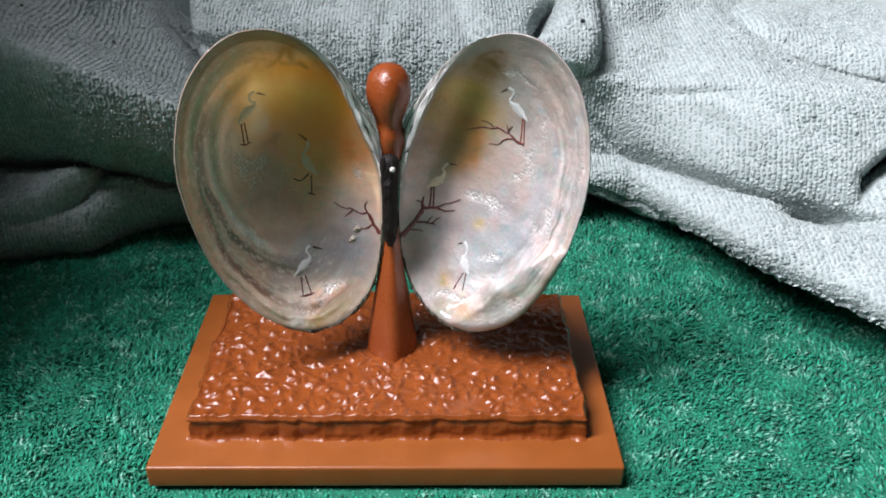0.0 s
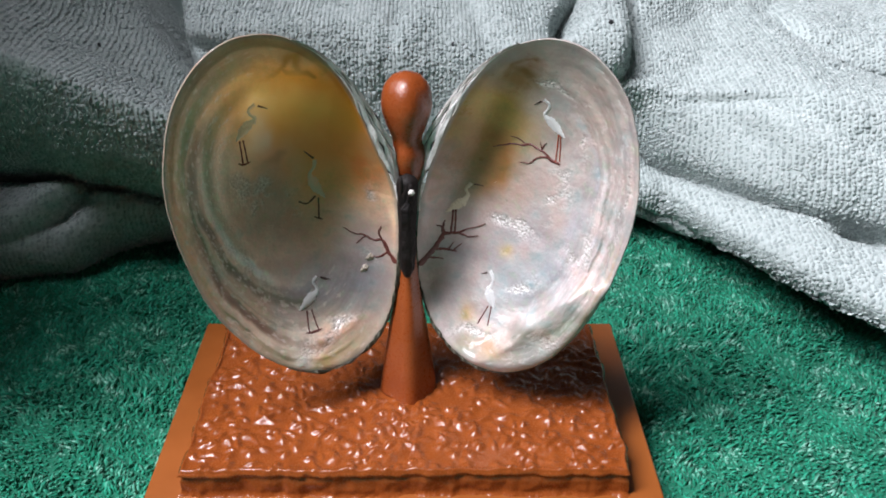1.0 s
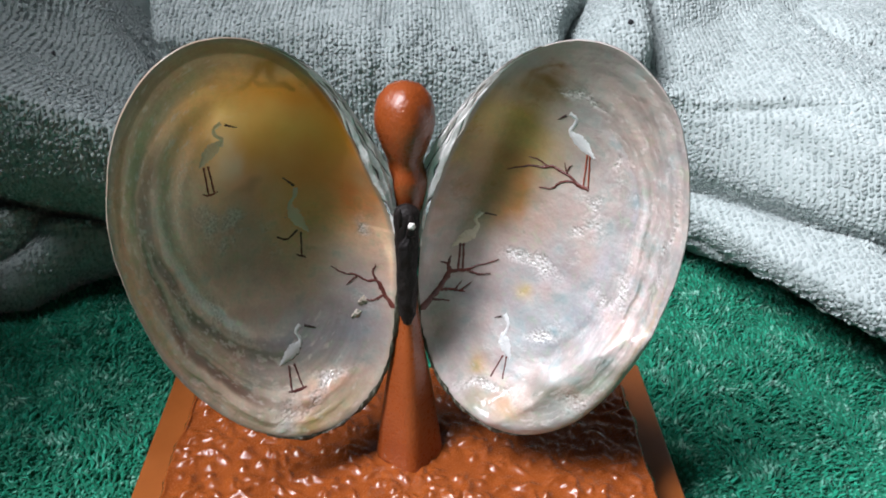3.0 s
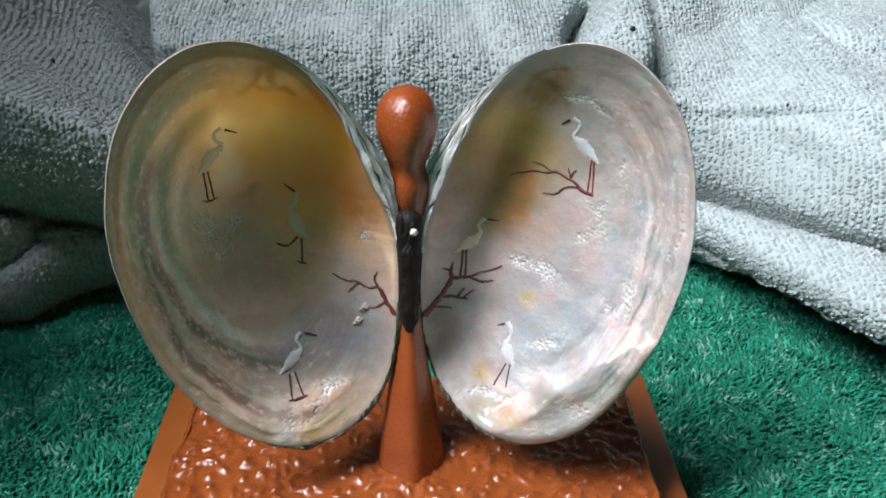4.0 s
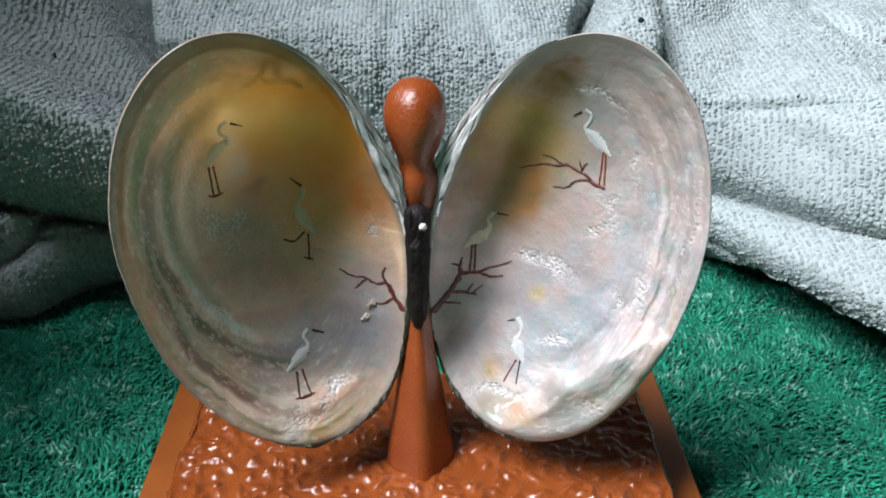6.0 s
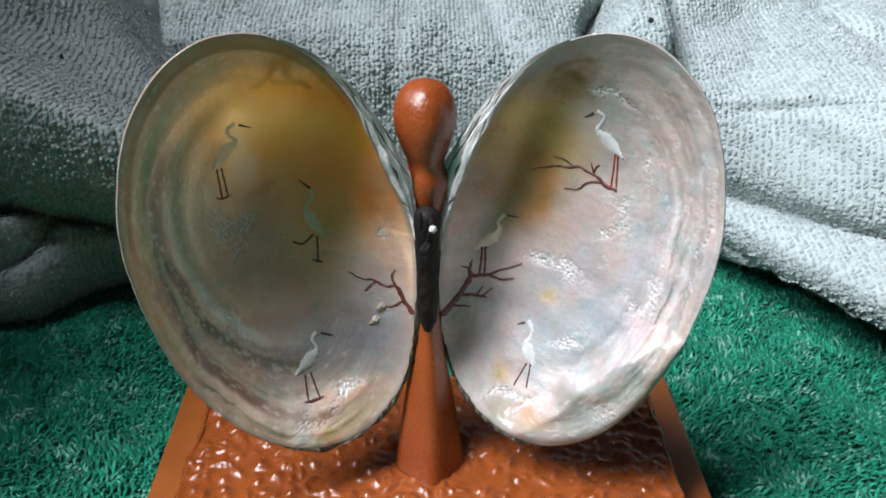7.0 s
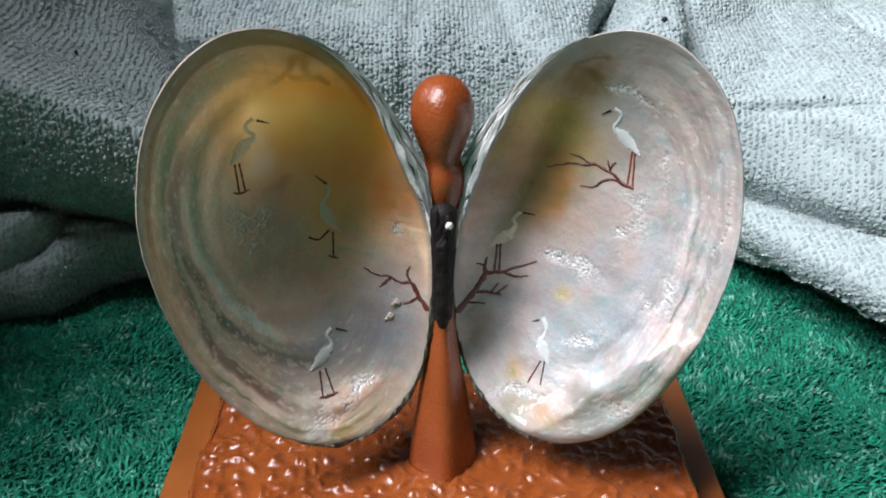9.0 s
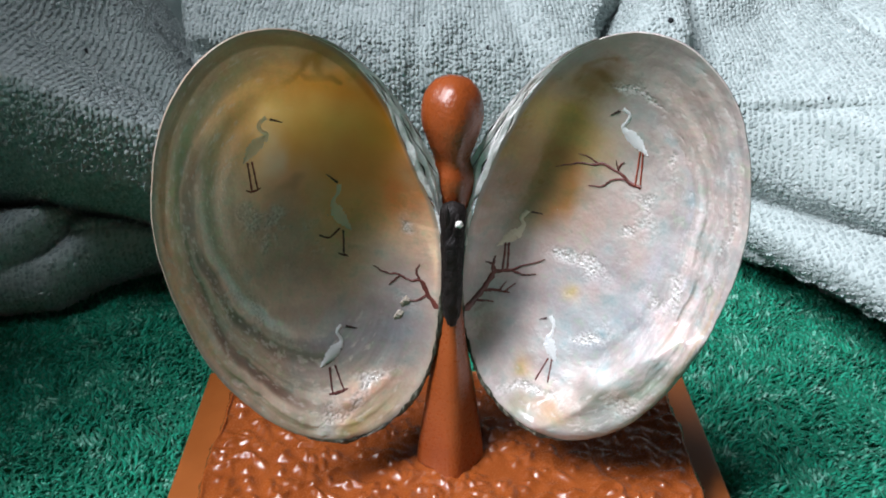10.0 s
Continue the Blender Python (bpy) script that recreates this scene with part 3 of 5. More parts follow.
def loops():
    """Terry loops in ribs that follow the cloth: each rib is a column of the sheet, walked at even steps; where the cloth
    spreads sideways more loops stand between two ribs."""
    rng = np.random.RandomState(41)
    rib, step = 0.0265, 0.0225
    cols = np.arange(XS[0], 3.55, rib)
    k = (cols - XS[0]) / (XS[1] - XS[0])
    i = np.minimum(k.astype(int), len(XS) - 2)
    sheet = HEAP[i] * (1 - (k - i))[:, None, None] + HEAP[i + 1] * (k - i)[:, None, None]
    pos, dirs, sides = [], [], []
    for c in range(len(cols) - 1):
        p, over = sheet[c], sheet[c + 1] - sheet[c]
        s = np.concatenate([[0], np.cumsum(np.linalg.norm(np.diff(p, axis=0), axis=1))])
        at = np.arange(rng.rand() * step, s[-1], step)
        at = at + rng.uniform(-0.35, 0.35, len(at)) * step
        w = np.interp(at, s, np.arange(len(s)))
        keep = (w < (3.62 - WS[0]) / (WS[1] - WS[0])) & (w < len(s) - 2)
        w = w[keep]
        j = w.astype(int)
        here = p[j] + (p[j + 1] - p[j]) * (w - j)[:, None]
        count = np.clip(np.round(np.linalg.norm(over[j], axis=1) / (rib * 1.1)), 1, 9)
        for m in range(int(count.max())):
            on = count > m
            pos.append(here[on] + over[j[on]] * ((m + rng.uniform(-0.16, 0.16, on.sum())) / count[on])[:, None])
            dirs.append(p[j[on] + 1] - p[j[on]])
            sides.append(over[j[on]])
    pos, dirs, sides = (np.concatenate(v) for v in (pos, dirs, sides))
    keep = (pos[:, 2] > -0.03) & (pos[:, 1] < 4.6)
    pos, dirs, sides = pos[keep], dirs[keep], sides[keep]
    n = len(pos)
    nor = np.cross(sides, dirs)
    nor /= np.linalg.norm(nor, axis=1, keepdims=True) + 1e-9
    dirs = dirs / (np.linalg.norm(dirs, axis=1, keepdims=True) + 1e-9)
    side = np.cross(dirs, nor)
    # each loop is a small leaning lump, turned a little to one side or the other
    turn = rng.normal(0.45, 0.45, (n, 1))
    along, across = dirs * np.cos(turn) + side * np.sin(turn), side * np.cos(turn) - dirs * np.sin(turn)
    worn = np.clip(0.75 + 0.5 * waves(pos[:, 0] * 3, pos[:, 1] * 3 + pos[:, 2] * 2, 43, 3), 0.35, 1.25)[:, None]
    wide = 0.0108 * (0.7 + 0.6 * rng.rand(n, 1))
    long_ = 0.0158 * (0.6 + 0.8 * rng.rand(n, 1))
    high = 0.0115 * (0.4 + 1.0 * rng.rand(n, 1) + 0.9 * (rng.rand(n, 1) > 0.94)) * worn
    tilt = dirs * rng.uniform(-0.8, 0.2, (n, 1)) + side * rng.uniform(-0.4, 0.4, (n, 1))
    verts = []
    for lift, grow in ((-0.15, 1.0), (0.62, 0.86)):
        for m in range(5):
            a = m * 1.2566 + 0.4
            verts.append(pos + across * np.cos(a) * wide * grow + along * np.sin(a) * long_ * grow + (nor + 0.6 * tilt) * high * lift)
    verts.append(pos + (nor + tilt * 0.7) * high * 1.0)
    one = []
    for m in range(5):
        j = (m + 1) % 5
        one += [(m, j, 5 + j), (m, 5 + j, 5 + m), (5 + m, 5 + j, 10)]
    v = np.stack(verts, 1).reshape(-1, 3)
    tris = (np.arange(n)[:, None, None] * 11 + np.array(one)[None]).reshape(-1, 3)
    return big_mesh("loop_pile", v, tris[:, ::-1], M_GREY_LOOP)


tagged(part("loop_pile", loops(), grey_towel), kind="stuff")



def speck(x, w, size, seed):
    """A crumb of dark lint caught in the loops."""
    p = HEAP[int(np.argmin(abs(XS - x))), int(np.argmin(abs(WS - w)))]
    bm = bmesh.new()
    bmesh.ops.create_icosphere(bm, subdivisions=2, radius=1.0)
    for v in bm.verts:
        k = 1 + 0.5 * noise.noise(v.co * 1.7 + Vector((seed, 0, 0)))
        v.co = Vector((p[0] + v.co.x * size * k, p[1] - 0.008 + v.co.y * size * 0.5, p[2] + 0.006 + v.co.z * size * k * 1.3))
    tagged(new("lint", from_bmesh("lint", bm, M_LINT, True)), "dark grey crumb of lint caught in the towel loops", "lint", "crumbs of lint on the towel")


for n, (x, w, size) in enumerate(((-1.88, 2.67, 0.013), (0.25, 2.78, 0.012), (1.20, 2.82, 0.015), (-0.10, 2.93, 0.008), (1.95, 2.35, 0.007), (-2.30, 2.75, 0.009))):
    speck(x, w, size, n)


def thread(x, drop, seed):
    """A pulled loop that hangs from the hem of the lower roll."""
    rng = np.random.RandomState(seed)
    i = int(np.argmin(abs(XS - x)))
    col = HEAP[i]
    near = np.nonzero(col[:, 2] > 0.16)[0]
    p = col[near[0]].copy()
    t = np.linspace(0, 1, 12)
    bend = rng.uniform(-0.02, 0.02, 2)
    path = p + np.stack([bend[0] * t * t + 0.006 * np.sin(t * 7), -0.015 * np.sin(t * 3.1) + bend[1] * t * 0.5, -drop * t], 1)
    a = np.linspace(0, 2 * np.pi, 6, endpoint=False)
    ring = np.stack([np.cos(a), np.sin(a), 0 * a], 1) * 0.0035
    verts = (path[None] + ring[:, None]).reshape(-1, 3)
    part("loose_thread", mesh_of("loose_thread", verts, grid_faces(6, 12, True), M_GREY_LOOP), grey_towel, "pale pulled thread hanging from the hem")


for n, (x, drop) in enumerate(((2.18, 0.07), (2.06, 0.04), (1.90, 0.045), (2.30, 0.035), (2.42, 0.05), (1.76, 0.03), (2.12, 0.03), (2.55, 0.035), (1.98, 0.025), (2.24, 0.03))):
    thread(x, drop, n + 5)

# ---- the butterfly sculpture ----
sculpture = tagged(new("shell_butterfly_sculpture"), "butterfly made of two mussel shells on a glossy terracotta-painted wooden stand", "sculpture")

part("base_plate", box("base_plate", (-PLATE_W, 0, 0), (PLATE_W, PLATE_D, PLATE_T), M_PLATE, 0.014), sculpture, "smooth satin terracotta base board")

SX0, SX1, SY0, SY1, SZ = -0.935, 0.945, 0.195, 1.235, 0.25


def slab_relief(x, y):
    """Dabbed enamel: many small overlapping lumps, each its own length and turn."""
    rng = np.random.RandomState(50)
    z = np.zeros(x.shape)
    dx, dy = x[1, 0] - x[0, 0], y[0, 1] - y[0, 0]
    for _ in range(1150):
        cx, cy, turn = rng.uniform(SX0, SX1), rng.uniform(SY0, SY1), rng.rand() * 3.14
        long_, wide, high = rng.uniform(0.016, 0.042), rng.uniform(0.012, 0.021), rng.uniform(0.005, 0.019)
        i0, i1 = max(0, int((cx - SX0 - 0.08) / dx)), int((cx - SX0 + 0.08) / dx) + 2
        j0, j1 = max(0, int((cy - SY0 - 0.08) / dy)), int((cy - SY0 + 0.08) / dy) + 2
        px, py = x[i0:i1, j0:j1] - cx, y[i0:i1, j0:j1] - cy
        a, b = px * math.cos(turn) + py * math.sin(turn), py * math.cos(turn) - px * math.sin(turn) + 6 * px * px * rng.uniform(-1, 1)
        lump = high * np.exp(-((a / long_) ** 2) - (b / wide) ** 2)
        z[i0:i1, j0:j1] = np.maximum(z[i0:i1, j0:j1], lump) + 0.25 * np.minimum(z[i0:i1, j0:j1], lump)
    return z + 0.004 * waves(x * 8, y * 8, 53, 3) - 0.006


def slab_mesh():
    nu, nv = 420, 240
    xs, ys = np.linspace(SX0, SX1, nu), np.linspace(SY0, SY1, nv)
    gx, gy = np.meshgrid(xs, ys, indexing="ij")
    edge = np.minimum.reduce([gx - SX0, SX1 - gx, gy - SY0, SY1 - gy])
    lip = 0.012 * np.exp(-((edge / 0.02) ** 2)) - 0.02 * np.exp(-((edge / 0.006) ** 2))
    z = SZ + slab_relief(gx, gy) * np.clip(edge / 0.02, 0.35, 1) + lip
    top = np.stack([gx + 0.010 * waves(gy * 9, gx * 3, 55, 3) * (edge < 0.02), gy + 0.012 * waves(gx * 9, gy * 3, 56, 3) * (edge < 0.02), z], -1).reshape(-1, 3)
    faces = [tuple(q) for q in grid_faces(nu, nv)]
    rim = [i * nv for i in range(nu)] + [(nu - 1) * nv + j for j in range(1, nv)] + [i * nv + nv - 1 for i in range(nu - 2, -1, -1)] + [j for j in range(nv - 2, 0, -1)]
    verts, rows = [top], [rim]
    count = len(top)
    base = top[rim]
    out = np.stack([np.where(base[:, 0] < SX0 + 0.03, -1, np.where(base[:, 0] > SX1 - 0.03, 1, 0)), np.where(base[:, 1] < SY0 + 0.03, -1, np.where(base[:, 1] > SY1 - 0.03, 1, 0))], 1)
    s = np.arange(len(rim)) * 0.0045
    for down in (0.05, 0.10, 0.17, 0.26, 0.35, 0.44, 0.53, 0.62, 0.71, 0.79, 0.86, 0.91, 0.95, 0.98, 1.0):
        ring = base.copy()
        ring[:, 2] = base[:, 2] + (PLATE_T - 0.001 - base[:, 2]) * down
        # a thin bead of enamel under the upper edge, dents over the face, a ragged skirt at the foot
        bead = (0.006 + 0.005 * waves(s * 30, s * 0 + 3.1, 58, 2)) * math.exp(-(((down - 0.06) / 0.05) ** 2)) - 0.008 * math.exp(-(((down - 0.2) / 0.09) ** 2))
        skirt = np.clip((down - 0.82) / 0.18, 0, 1) ** 2 * (0.014 + 0.011 * waves(s * 26, s * 0 + 0.4, 59, 3))
        ring[:, :2] += out * (bead + skirt + 0.0095 * waves(s * 15, s * 0 + down * 2.6, 57, 3) * (0.35 + 0.65 * down))[:, None]
        rows.append(list(range(count, count + len(rim))))
        verts.append(ring)
        count += len(rim)
    for a, b in zip(rows, rows[1:]):
        faces += [(a[i], b[i], b[(i + 1) % len(a)], a[(i + 1) % len(a)]) for i in range(len(a))]
    return mesh_of("textured_slab", np.concatenate(verts), faces, M_SLAB)


part("textured_slab", slab_mesh(), sculpture, "thick crumpled-textured slab in glossy terracotta enamel")


def spline(t, knots, values):
    """Smooth curve through the values (Catmull-Rom)."""
    knots, values = np.asarray(knots, float), np.asarray(values, float)
    slope = np.gradient(values, knots)
    i = np.clip(np.searchsorted(knots, t) - 1, 0, len(knots) - 2)
    h = knots[i + 1] - knots[i]
    u = (t - knots[i]) / h
    return (2 * u**3 - 3 * u**2 + 1) * values[i] + (u**3 - 2 * u**2 + u) * h * slope[i] + (-2 * u**3 + 3 * u**2) * values[i + 1] + (u**3 - u**2) * h * slope[i + 1]


def turned(zs, rs, axis, square, turn, around=64, along=110):
    """A carved, turned body: radius over height, with a rounded-square section, along a leaning axis."""
    z = np.linspace(zs[0], zs[-1], along)
    r = np.maximum(spline(z, zs, rs), 0.0005)
    cx, cy = axis(z)
    a = np.linspace(0, 2 * np.pi, around, endpoint=False)
    k = spline(z, [zs[0], (zs[0] + zs[-1]) / 2, zs[-1]], square)
    e = a[:, None] + turn
    grow = 1 / (np.abs(np.cos(e)) ** k + np.abs(np.sin(e)) ** k) ** (1 / k)
    x, y = cx + r * grow * np.cos(a)[:, None], cy + r * grow * np.sin(a)[:, None]
    verts = np.stack([x, y, np.broadcast_to(z, x.shape)], -1).reshape(-1, 3)
    faces = [tuple(q) for q in grid_faces(around, along, True)]
    faces += [tuple(i * along for i in range(around))[::-1], tuple(i * along + along - 1 for i in range(around))]
    return verts, faces


FIG_Z = [0.245, 0.29, 0.42, 0.58, 0.75, 0.88, 1.00, 1.19, 1.28, 1.37, 1.425, 1.49, 1.56, 1.62, 1.66, 1.685, 1.70, 1.708]
FIG_R = [0.110, 0.107, 0.092, 0.073, 0.048, 0.035, 0.025, 0.034, 0.076, 0.077, 0.057, 0.076, 0.095, 0.094, 0.082, 0.062, 0.040, 0.004]


def fig_axis(z):
    return 0.004 + 0 * z, 0.735 + 0.155 * (z - 0.25) + 0.05 * np.exp(-(((z - 1.27) / 0.13) ** 2))


part("body", mesh_of("body", *turned(FIG_Z, FIG_R, fig_axis, (4.2, 3.0, 2.6), radians(40)), M_FIGURE), sculpture, "carved terracotta-painted body with a rounded head and flared foot")


# the wings: each shell has a rim plane with its own u, v axes and an outline given by a few harmonics
def wing_radius(a, harmonics):
    r = harmonics[0] + 0 * a
    for k in range(1, 7):
        r = r + harmonics[2 * k - 1] * np.cos(k * a) + harmonics[2 * k] * np.sin(k * a)
    return r


LEFT = dict(origin=(-0.456, 0.648, 1.191), u=(0.905, 0.425, 0.0), v=(-0.046, 0.098, 0.994), n=(0.423, -0.900, 0.108), deep=(0.13, 0.06), depth=0.205, hinge=1,
            outline=(0.5707, 0.0005, 0.0041, -0.1374, -0.0581, -0.0036, -0.0036, 0.0236, 0.0171, 0.0064, 0.0029, -0.0009, -0.0032))
RIGHT = dict(origin=(0.466, 0.688, 1.174), u=(0.894, -0.447, 0.0), v=(0.059, 0.119, 0.991), n=(-0.443, -0.886, 0.133), deep=(-0.20, 0.06), depth=0.215, hinge=-1,
             outline=(0.5694, 0.0005, 0.0005, -0.1394, 0.0536, 0.0002, -0.0017, 0.022, -0.0145, -0.0012, 0.0005, -0.0028, 0.0026))
BOWL = 2.5


def blob(u, v, cu, cv, su, sv, turn=0.0):
    c, s = math.cos(turn), math.sin(turn)
    a, b = (u - cu) * c + (v - cv) * s, -(u - cu) * s + (v - cv) * c
    return np.exp(-((a / su) ** 2) - (b / sv) ** 2)


def blend(c, mask, tone):
    return c * (1 - mask[:, None]) + np.array(tone) * mask[:, None]


def spread(c, u, v, zones):
    """Lay soft zones over the base: centre, reach along and across, turn, strength, tone."""
    for cu, cv, su, sv, turn, k, tone in zones:
        c = blend(c, np.clip(blob(u, v, cu, cv, su, sv, turn) * k, 0, min(k, 0.97)), tone)
    return c


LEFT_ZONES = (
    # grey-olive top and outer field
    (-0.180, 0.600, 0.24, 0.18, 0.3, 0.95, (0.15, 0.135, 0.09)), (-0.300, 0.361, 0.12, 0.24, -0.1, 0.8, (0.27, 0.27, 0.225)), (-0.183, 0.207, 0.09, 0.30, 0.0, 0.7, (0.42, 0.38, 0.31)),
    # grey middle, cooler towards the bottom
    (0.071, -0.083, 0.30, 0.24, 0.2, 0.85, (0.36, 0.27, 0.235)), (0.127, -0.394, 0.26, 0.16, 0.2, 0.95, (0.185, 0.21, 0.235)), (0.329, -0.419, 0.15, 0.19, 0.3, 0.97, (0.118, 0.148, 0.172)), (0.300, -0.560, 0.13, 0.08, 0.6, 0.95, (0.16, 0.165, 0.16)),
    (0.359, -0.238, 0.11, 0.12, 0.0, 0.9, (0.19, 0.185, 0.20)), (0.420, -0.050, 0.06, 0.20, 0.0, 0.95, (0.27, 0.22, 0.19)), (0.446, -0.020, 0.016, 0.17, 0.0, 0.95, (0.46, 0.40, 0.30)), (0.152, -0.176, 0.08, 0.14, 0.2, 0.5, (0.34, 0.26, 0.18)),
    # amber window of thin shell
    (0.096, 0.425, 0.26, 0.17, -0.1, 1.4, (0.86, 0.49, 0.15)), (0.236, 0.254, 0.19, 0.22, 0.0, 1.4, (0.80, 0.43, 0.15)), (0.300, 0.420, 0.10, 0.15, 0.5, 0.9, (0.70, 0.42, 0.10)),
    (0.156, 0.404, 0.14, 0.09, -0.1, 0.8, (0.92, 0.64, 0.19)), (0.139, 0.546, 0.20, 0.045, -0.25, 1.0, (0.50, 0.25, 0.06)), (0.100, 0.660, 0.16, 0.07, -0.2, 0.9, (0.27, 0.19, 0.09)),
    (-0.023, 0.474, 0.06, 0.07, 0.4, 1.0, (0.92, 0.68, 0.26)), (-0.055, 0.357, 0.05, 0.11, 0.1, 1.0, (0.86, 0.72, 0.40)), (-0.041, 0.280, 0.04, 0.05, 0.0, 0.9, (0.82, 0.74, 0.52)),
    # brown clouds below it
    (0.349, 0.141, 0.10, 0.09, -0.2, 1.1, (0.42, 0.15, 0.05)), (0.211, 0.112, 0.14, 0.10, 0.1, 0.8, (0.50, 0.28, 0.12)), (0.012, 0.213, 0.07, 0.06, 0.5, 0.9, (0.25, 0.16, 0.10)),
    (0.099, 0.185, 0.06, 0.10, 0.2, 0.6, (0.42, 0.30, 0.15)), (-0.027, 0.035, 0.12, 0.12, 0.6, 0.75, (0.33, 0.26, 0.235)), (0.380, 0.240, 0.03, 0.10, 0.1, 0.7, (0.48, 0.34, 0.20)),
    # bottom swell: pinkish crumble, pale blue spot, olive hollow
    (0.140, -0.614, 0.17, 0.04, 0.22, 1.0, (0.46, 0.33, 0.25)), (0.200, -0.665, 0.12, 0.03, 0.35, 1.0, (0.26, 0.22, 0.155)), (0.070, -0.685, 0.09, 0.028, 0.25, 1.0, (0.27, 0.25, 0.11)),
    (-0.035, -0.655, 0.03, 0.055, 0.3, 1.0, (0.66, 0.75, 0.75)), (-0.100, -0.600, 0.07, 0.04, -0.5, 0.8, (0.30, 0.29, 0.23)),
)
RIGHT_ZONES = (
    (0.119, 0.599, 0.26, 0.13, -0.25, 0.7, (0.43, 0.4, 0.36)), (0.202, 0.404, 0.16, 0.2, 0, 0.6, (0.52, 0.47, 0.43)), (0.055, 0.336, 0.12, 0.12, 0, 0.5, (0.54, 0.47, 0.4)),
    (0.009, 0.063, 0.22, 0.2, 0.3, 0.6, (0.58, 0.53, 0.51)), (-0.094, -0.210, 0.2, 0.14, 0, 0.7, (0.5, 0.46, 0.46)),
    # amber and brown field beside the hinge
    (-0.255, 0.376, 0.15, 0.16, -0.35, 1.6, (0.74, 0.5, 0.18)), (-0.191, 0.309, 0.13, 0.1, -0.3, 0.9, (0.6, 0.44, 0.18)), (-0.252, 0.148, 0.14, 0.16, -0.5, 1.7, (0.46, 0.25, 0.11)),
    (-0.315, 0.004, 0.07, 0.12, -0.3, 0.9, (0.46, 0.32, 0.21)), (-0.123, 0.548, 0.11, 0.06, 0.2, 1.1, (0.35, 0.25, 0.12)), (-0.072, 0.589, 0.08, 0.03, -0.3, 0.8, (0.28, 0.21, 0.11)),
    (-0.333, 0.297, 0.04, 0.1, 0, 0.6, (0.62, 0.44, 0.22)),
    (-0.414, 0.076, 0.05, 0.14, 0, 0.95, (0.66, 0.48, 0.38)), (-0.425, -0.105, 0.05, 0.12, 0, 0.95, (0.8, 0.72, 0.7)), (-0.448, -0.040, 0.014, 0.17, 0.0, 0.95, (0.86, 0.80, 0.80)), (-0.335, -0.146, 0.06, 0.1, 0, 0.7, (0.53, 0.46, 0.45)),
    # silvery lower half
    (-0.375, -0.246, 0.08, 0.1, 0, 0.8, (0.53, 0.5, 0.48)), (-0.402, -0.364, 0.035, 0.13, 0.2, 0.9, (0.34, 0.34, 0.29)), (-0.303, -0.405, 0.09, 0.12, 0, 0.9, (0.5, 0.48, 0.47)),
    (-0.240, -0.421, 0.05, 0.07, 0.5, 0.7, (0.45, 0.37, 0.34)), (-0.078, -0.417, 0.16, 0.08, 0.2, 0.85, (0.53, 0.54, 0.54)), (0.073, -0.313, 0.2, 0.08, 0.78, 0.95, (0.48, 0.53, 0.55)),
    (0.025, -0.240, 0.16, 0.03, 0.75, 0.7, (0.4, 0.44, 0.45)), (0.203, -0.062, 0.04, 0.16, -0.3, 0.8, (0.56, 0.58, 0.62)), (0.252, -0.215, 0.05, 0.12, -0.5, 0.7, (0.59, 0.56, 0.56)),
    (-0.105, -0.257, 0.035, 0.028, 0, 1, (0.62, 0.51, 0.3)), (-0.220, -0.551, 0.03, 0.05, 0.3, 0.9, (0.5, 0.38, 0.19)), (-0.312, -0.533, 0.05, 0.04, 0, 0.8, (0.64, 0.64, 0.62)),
    # bottom swell: light painted on its crest, shade on olive hollow and crumbly outer slope
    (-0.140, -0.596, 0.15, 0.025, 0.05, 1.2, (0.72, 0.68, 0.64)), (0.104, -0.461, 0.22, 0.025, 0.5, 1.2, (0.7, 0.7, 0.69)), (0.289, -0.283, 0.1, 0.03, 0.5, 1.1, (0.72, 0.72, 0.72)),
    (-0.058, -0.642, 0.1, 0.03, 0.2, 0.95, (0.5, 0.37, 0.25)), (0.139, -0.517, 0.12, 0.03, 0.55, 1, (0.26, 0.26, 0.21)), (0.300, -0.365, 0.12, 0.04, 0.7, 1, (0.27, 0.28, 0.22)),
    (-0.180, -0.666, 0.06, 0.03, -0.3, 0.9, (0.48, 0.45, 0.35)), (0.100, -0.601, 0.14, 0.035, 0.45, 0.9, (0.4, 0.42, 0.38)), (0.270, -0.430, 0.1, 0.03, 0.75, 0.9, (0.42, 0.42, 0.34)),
)
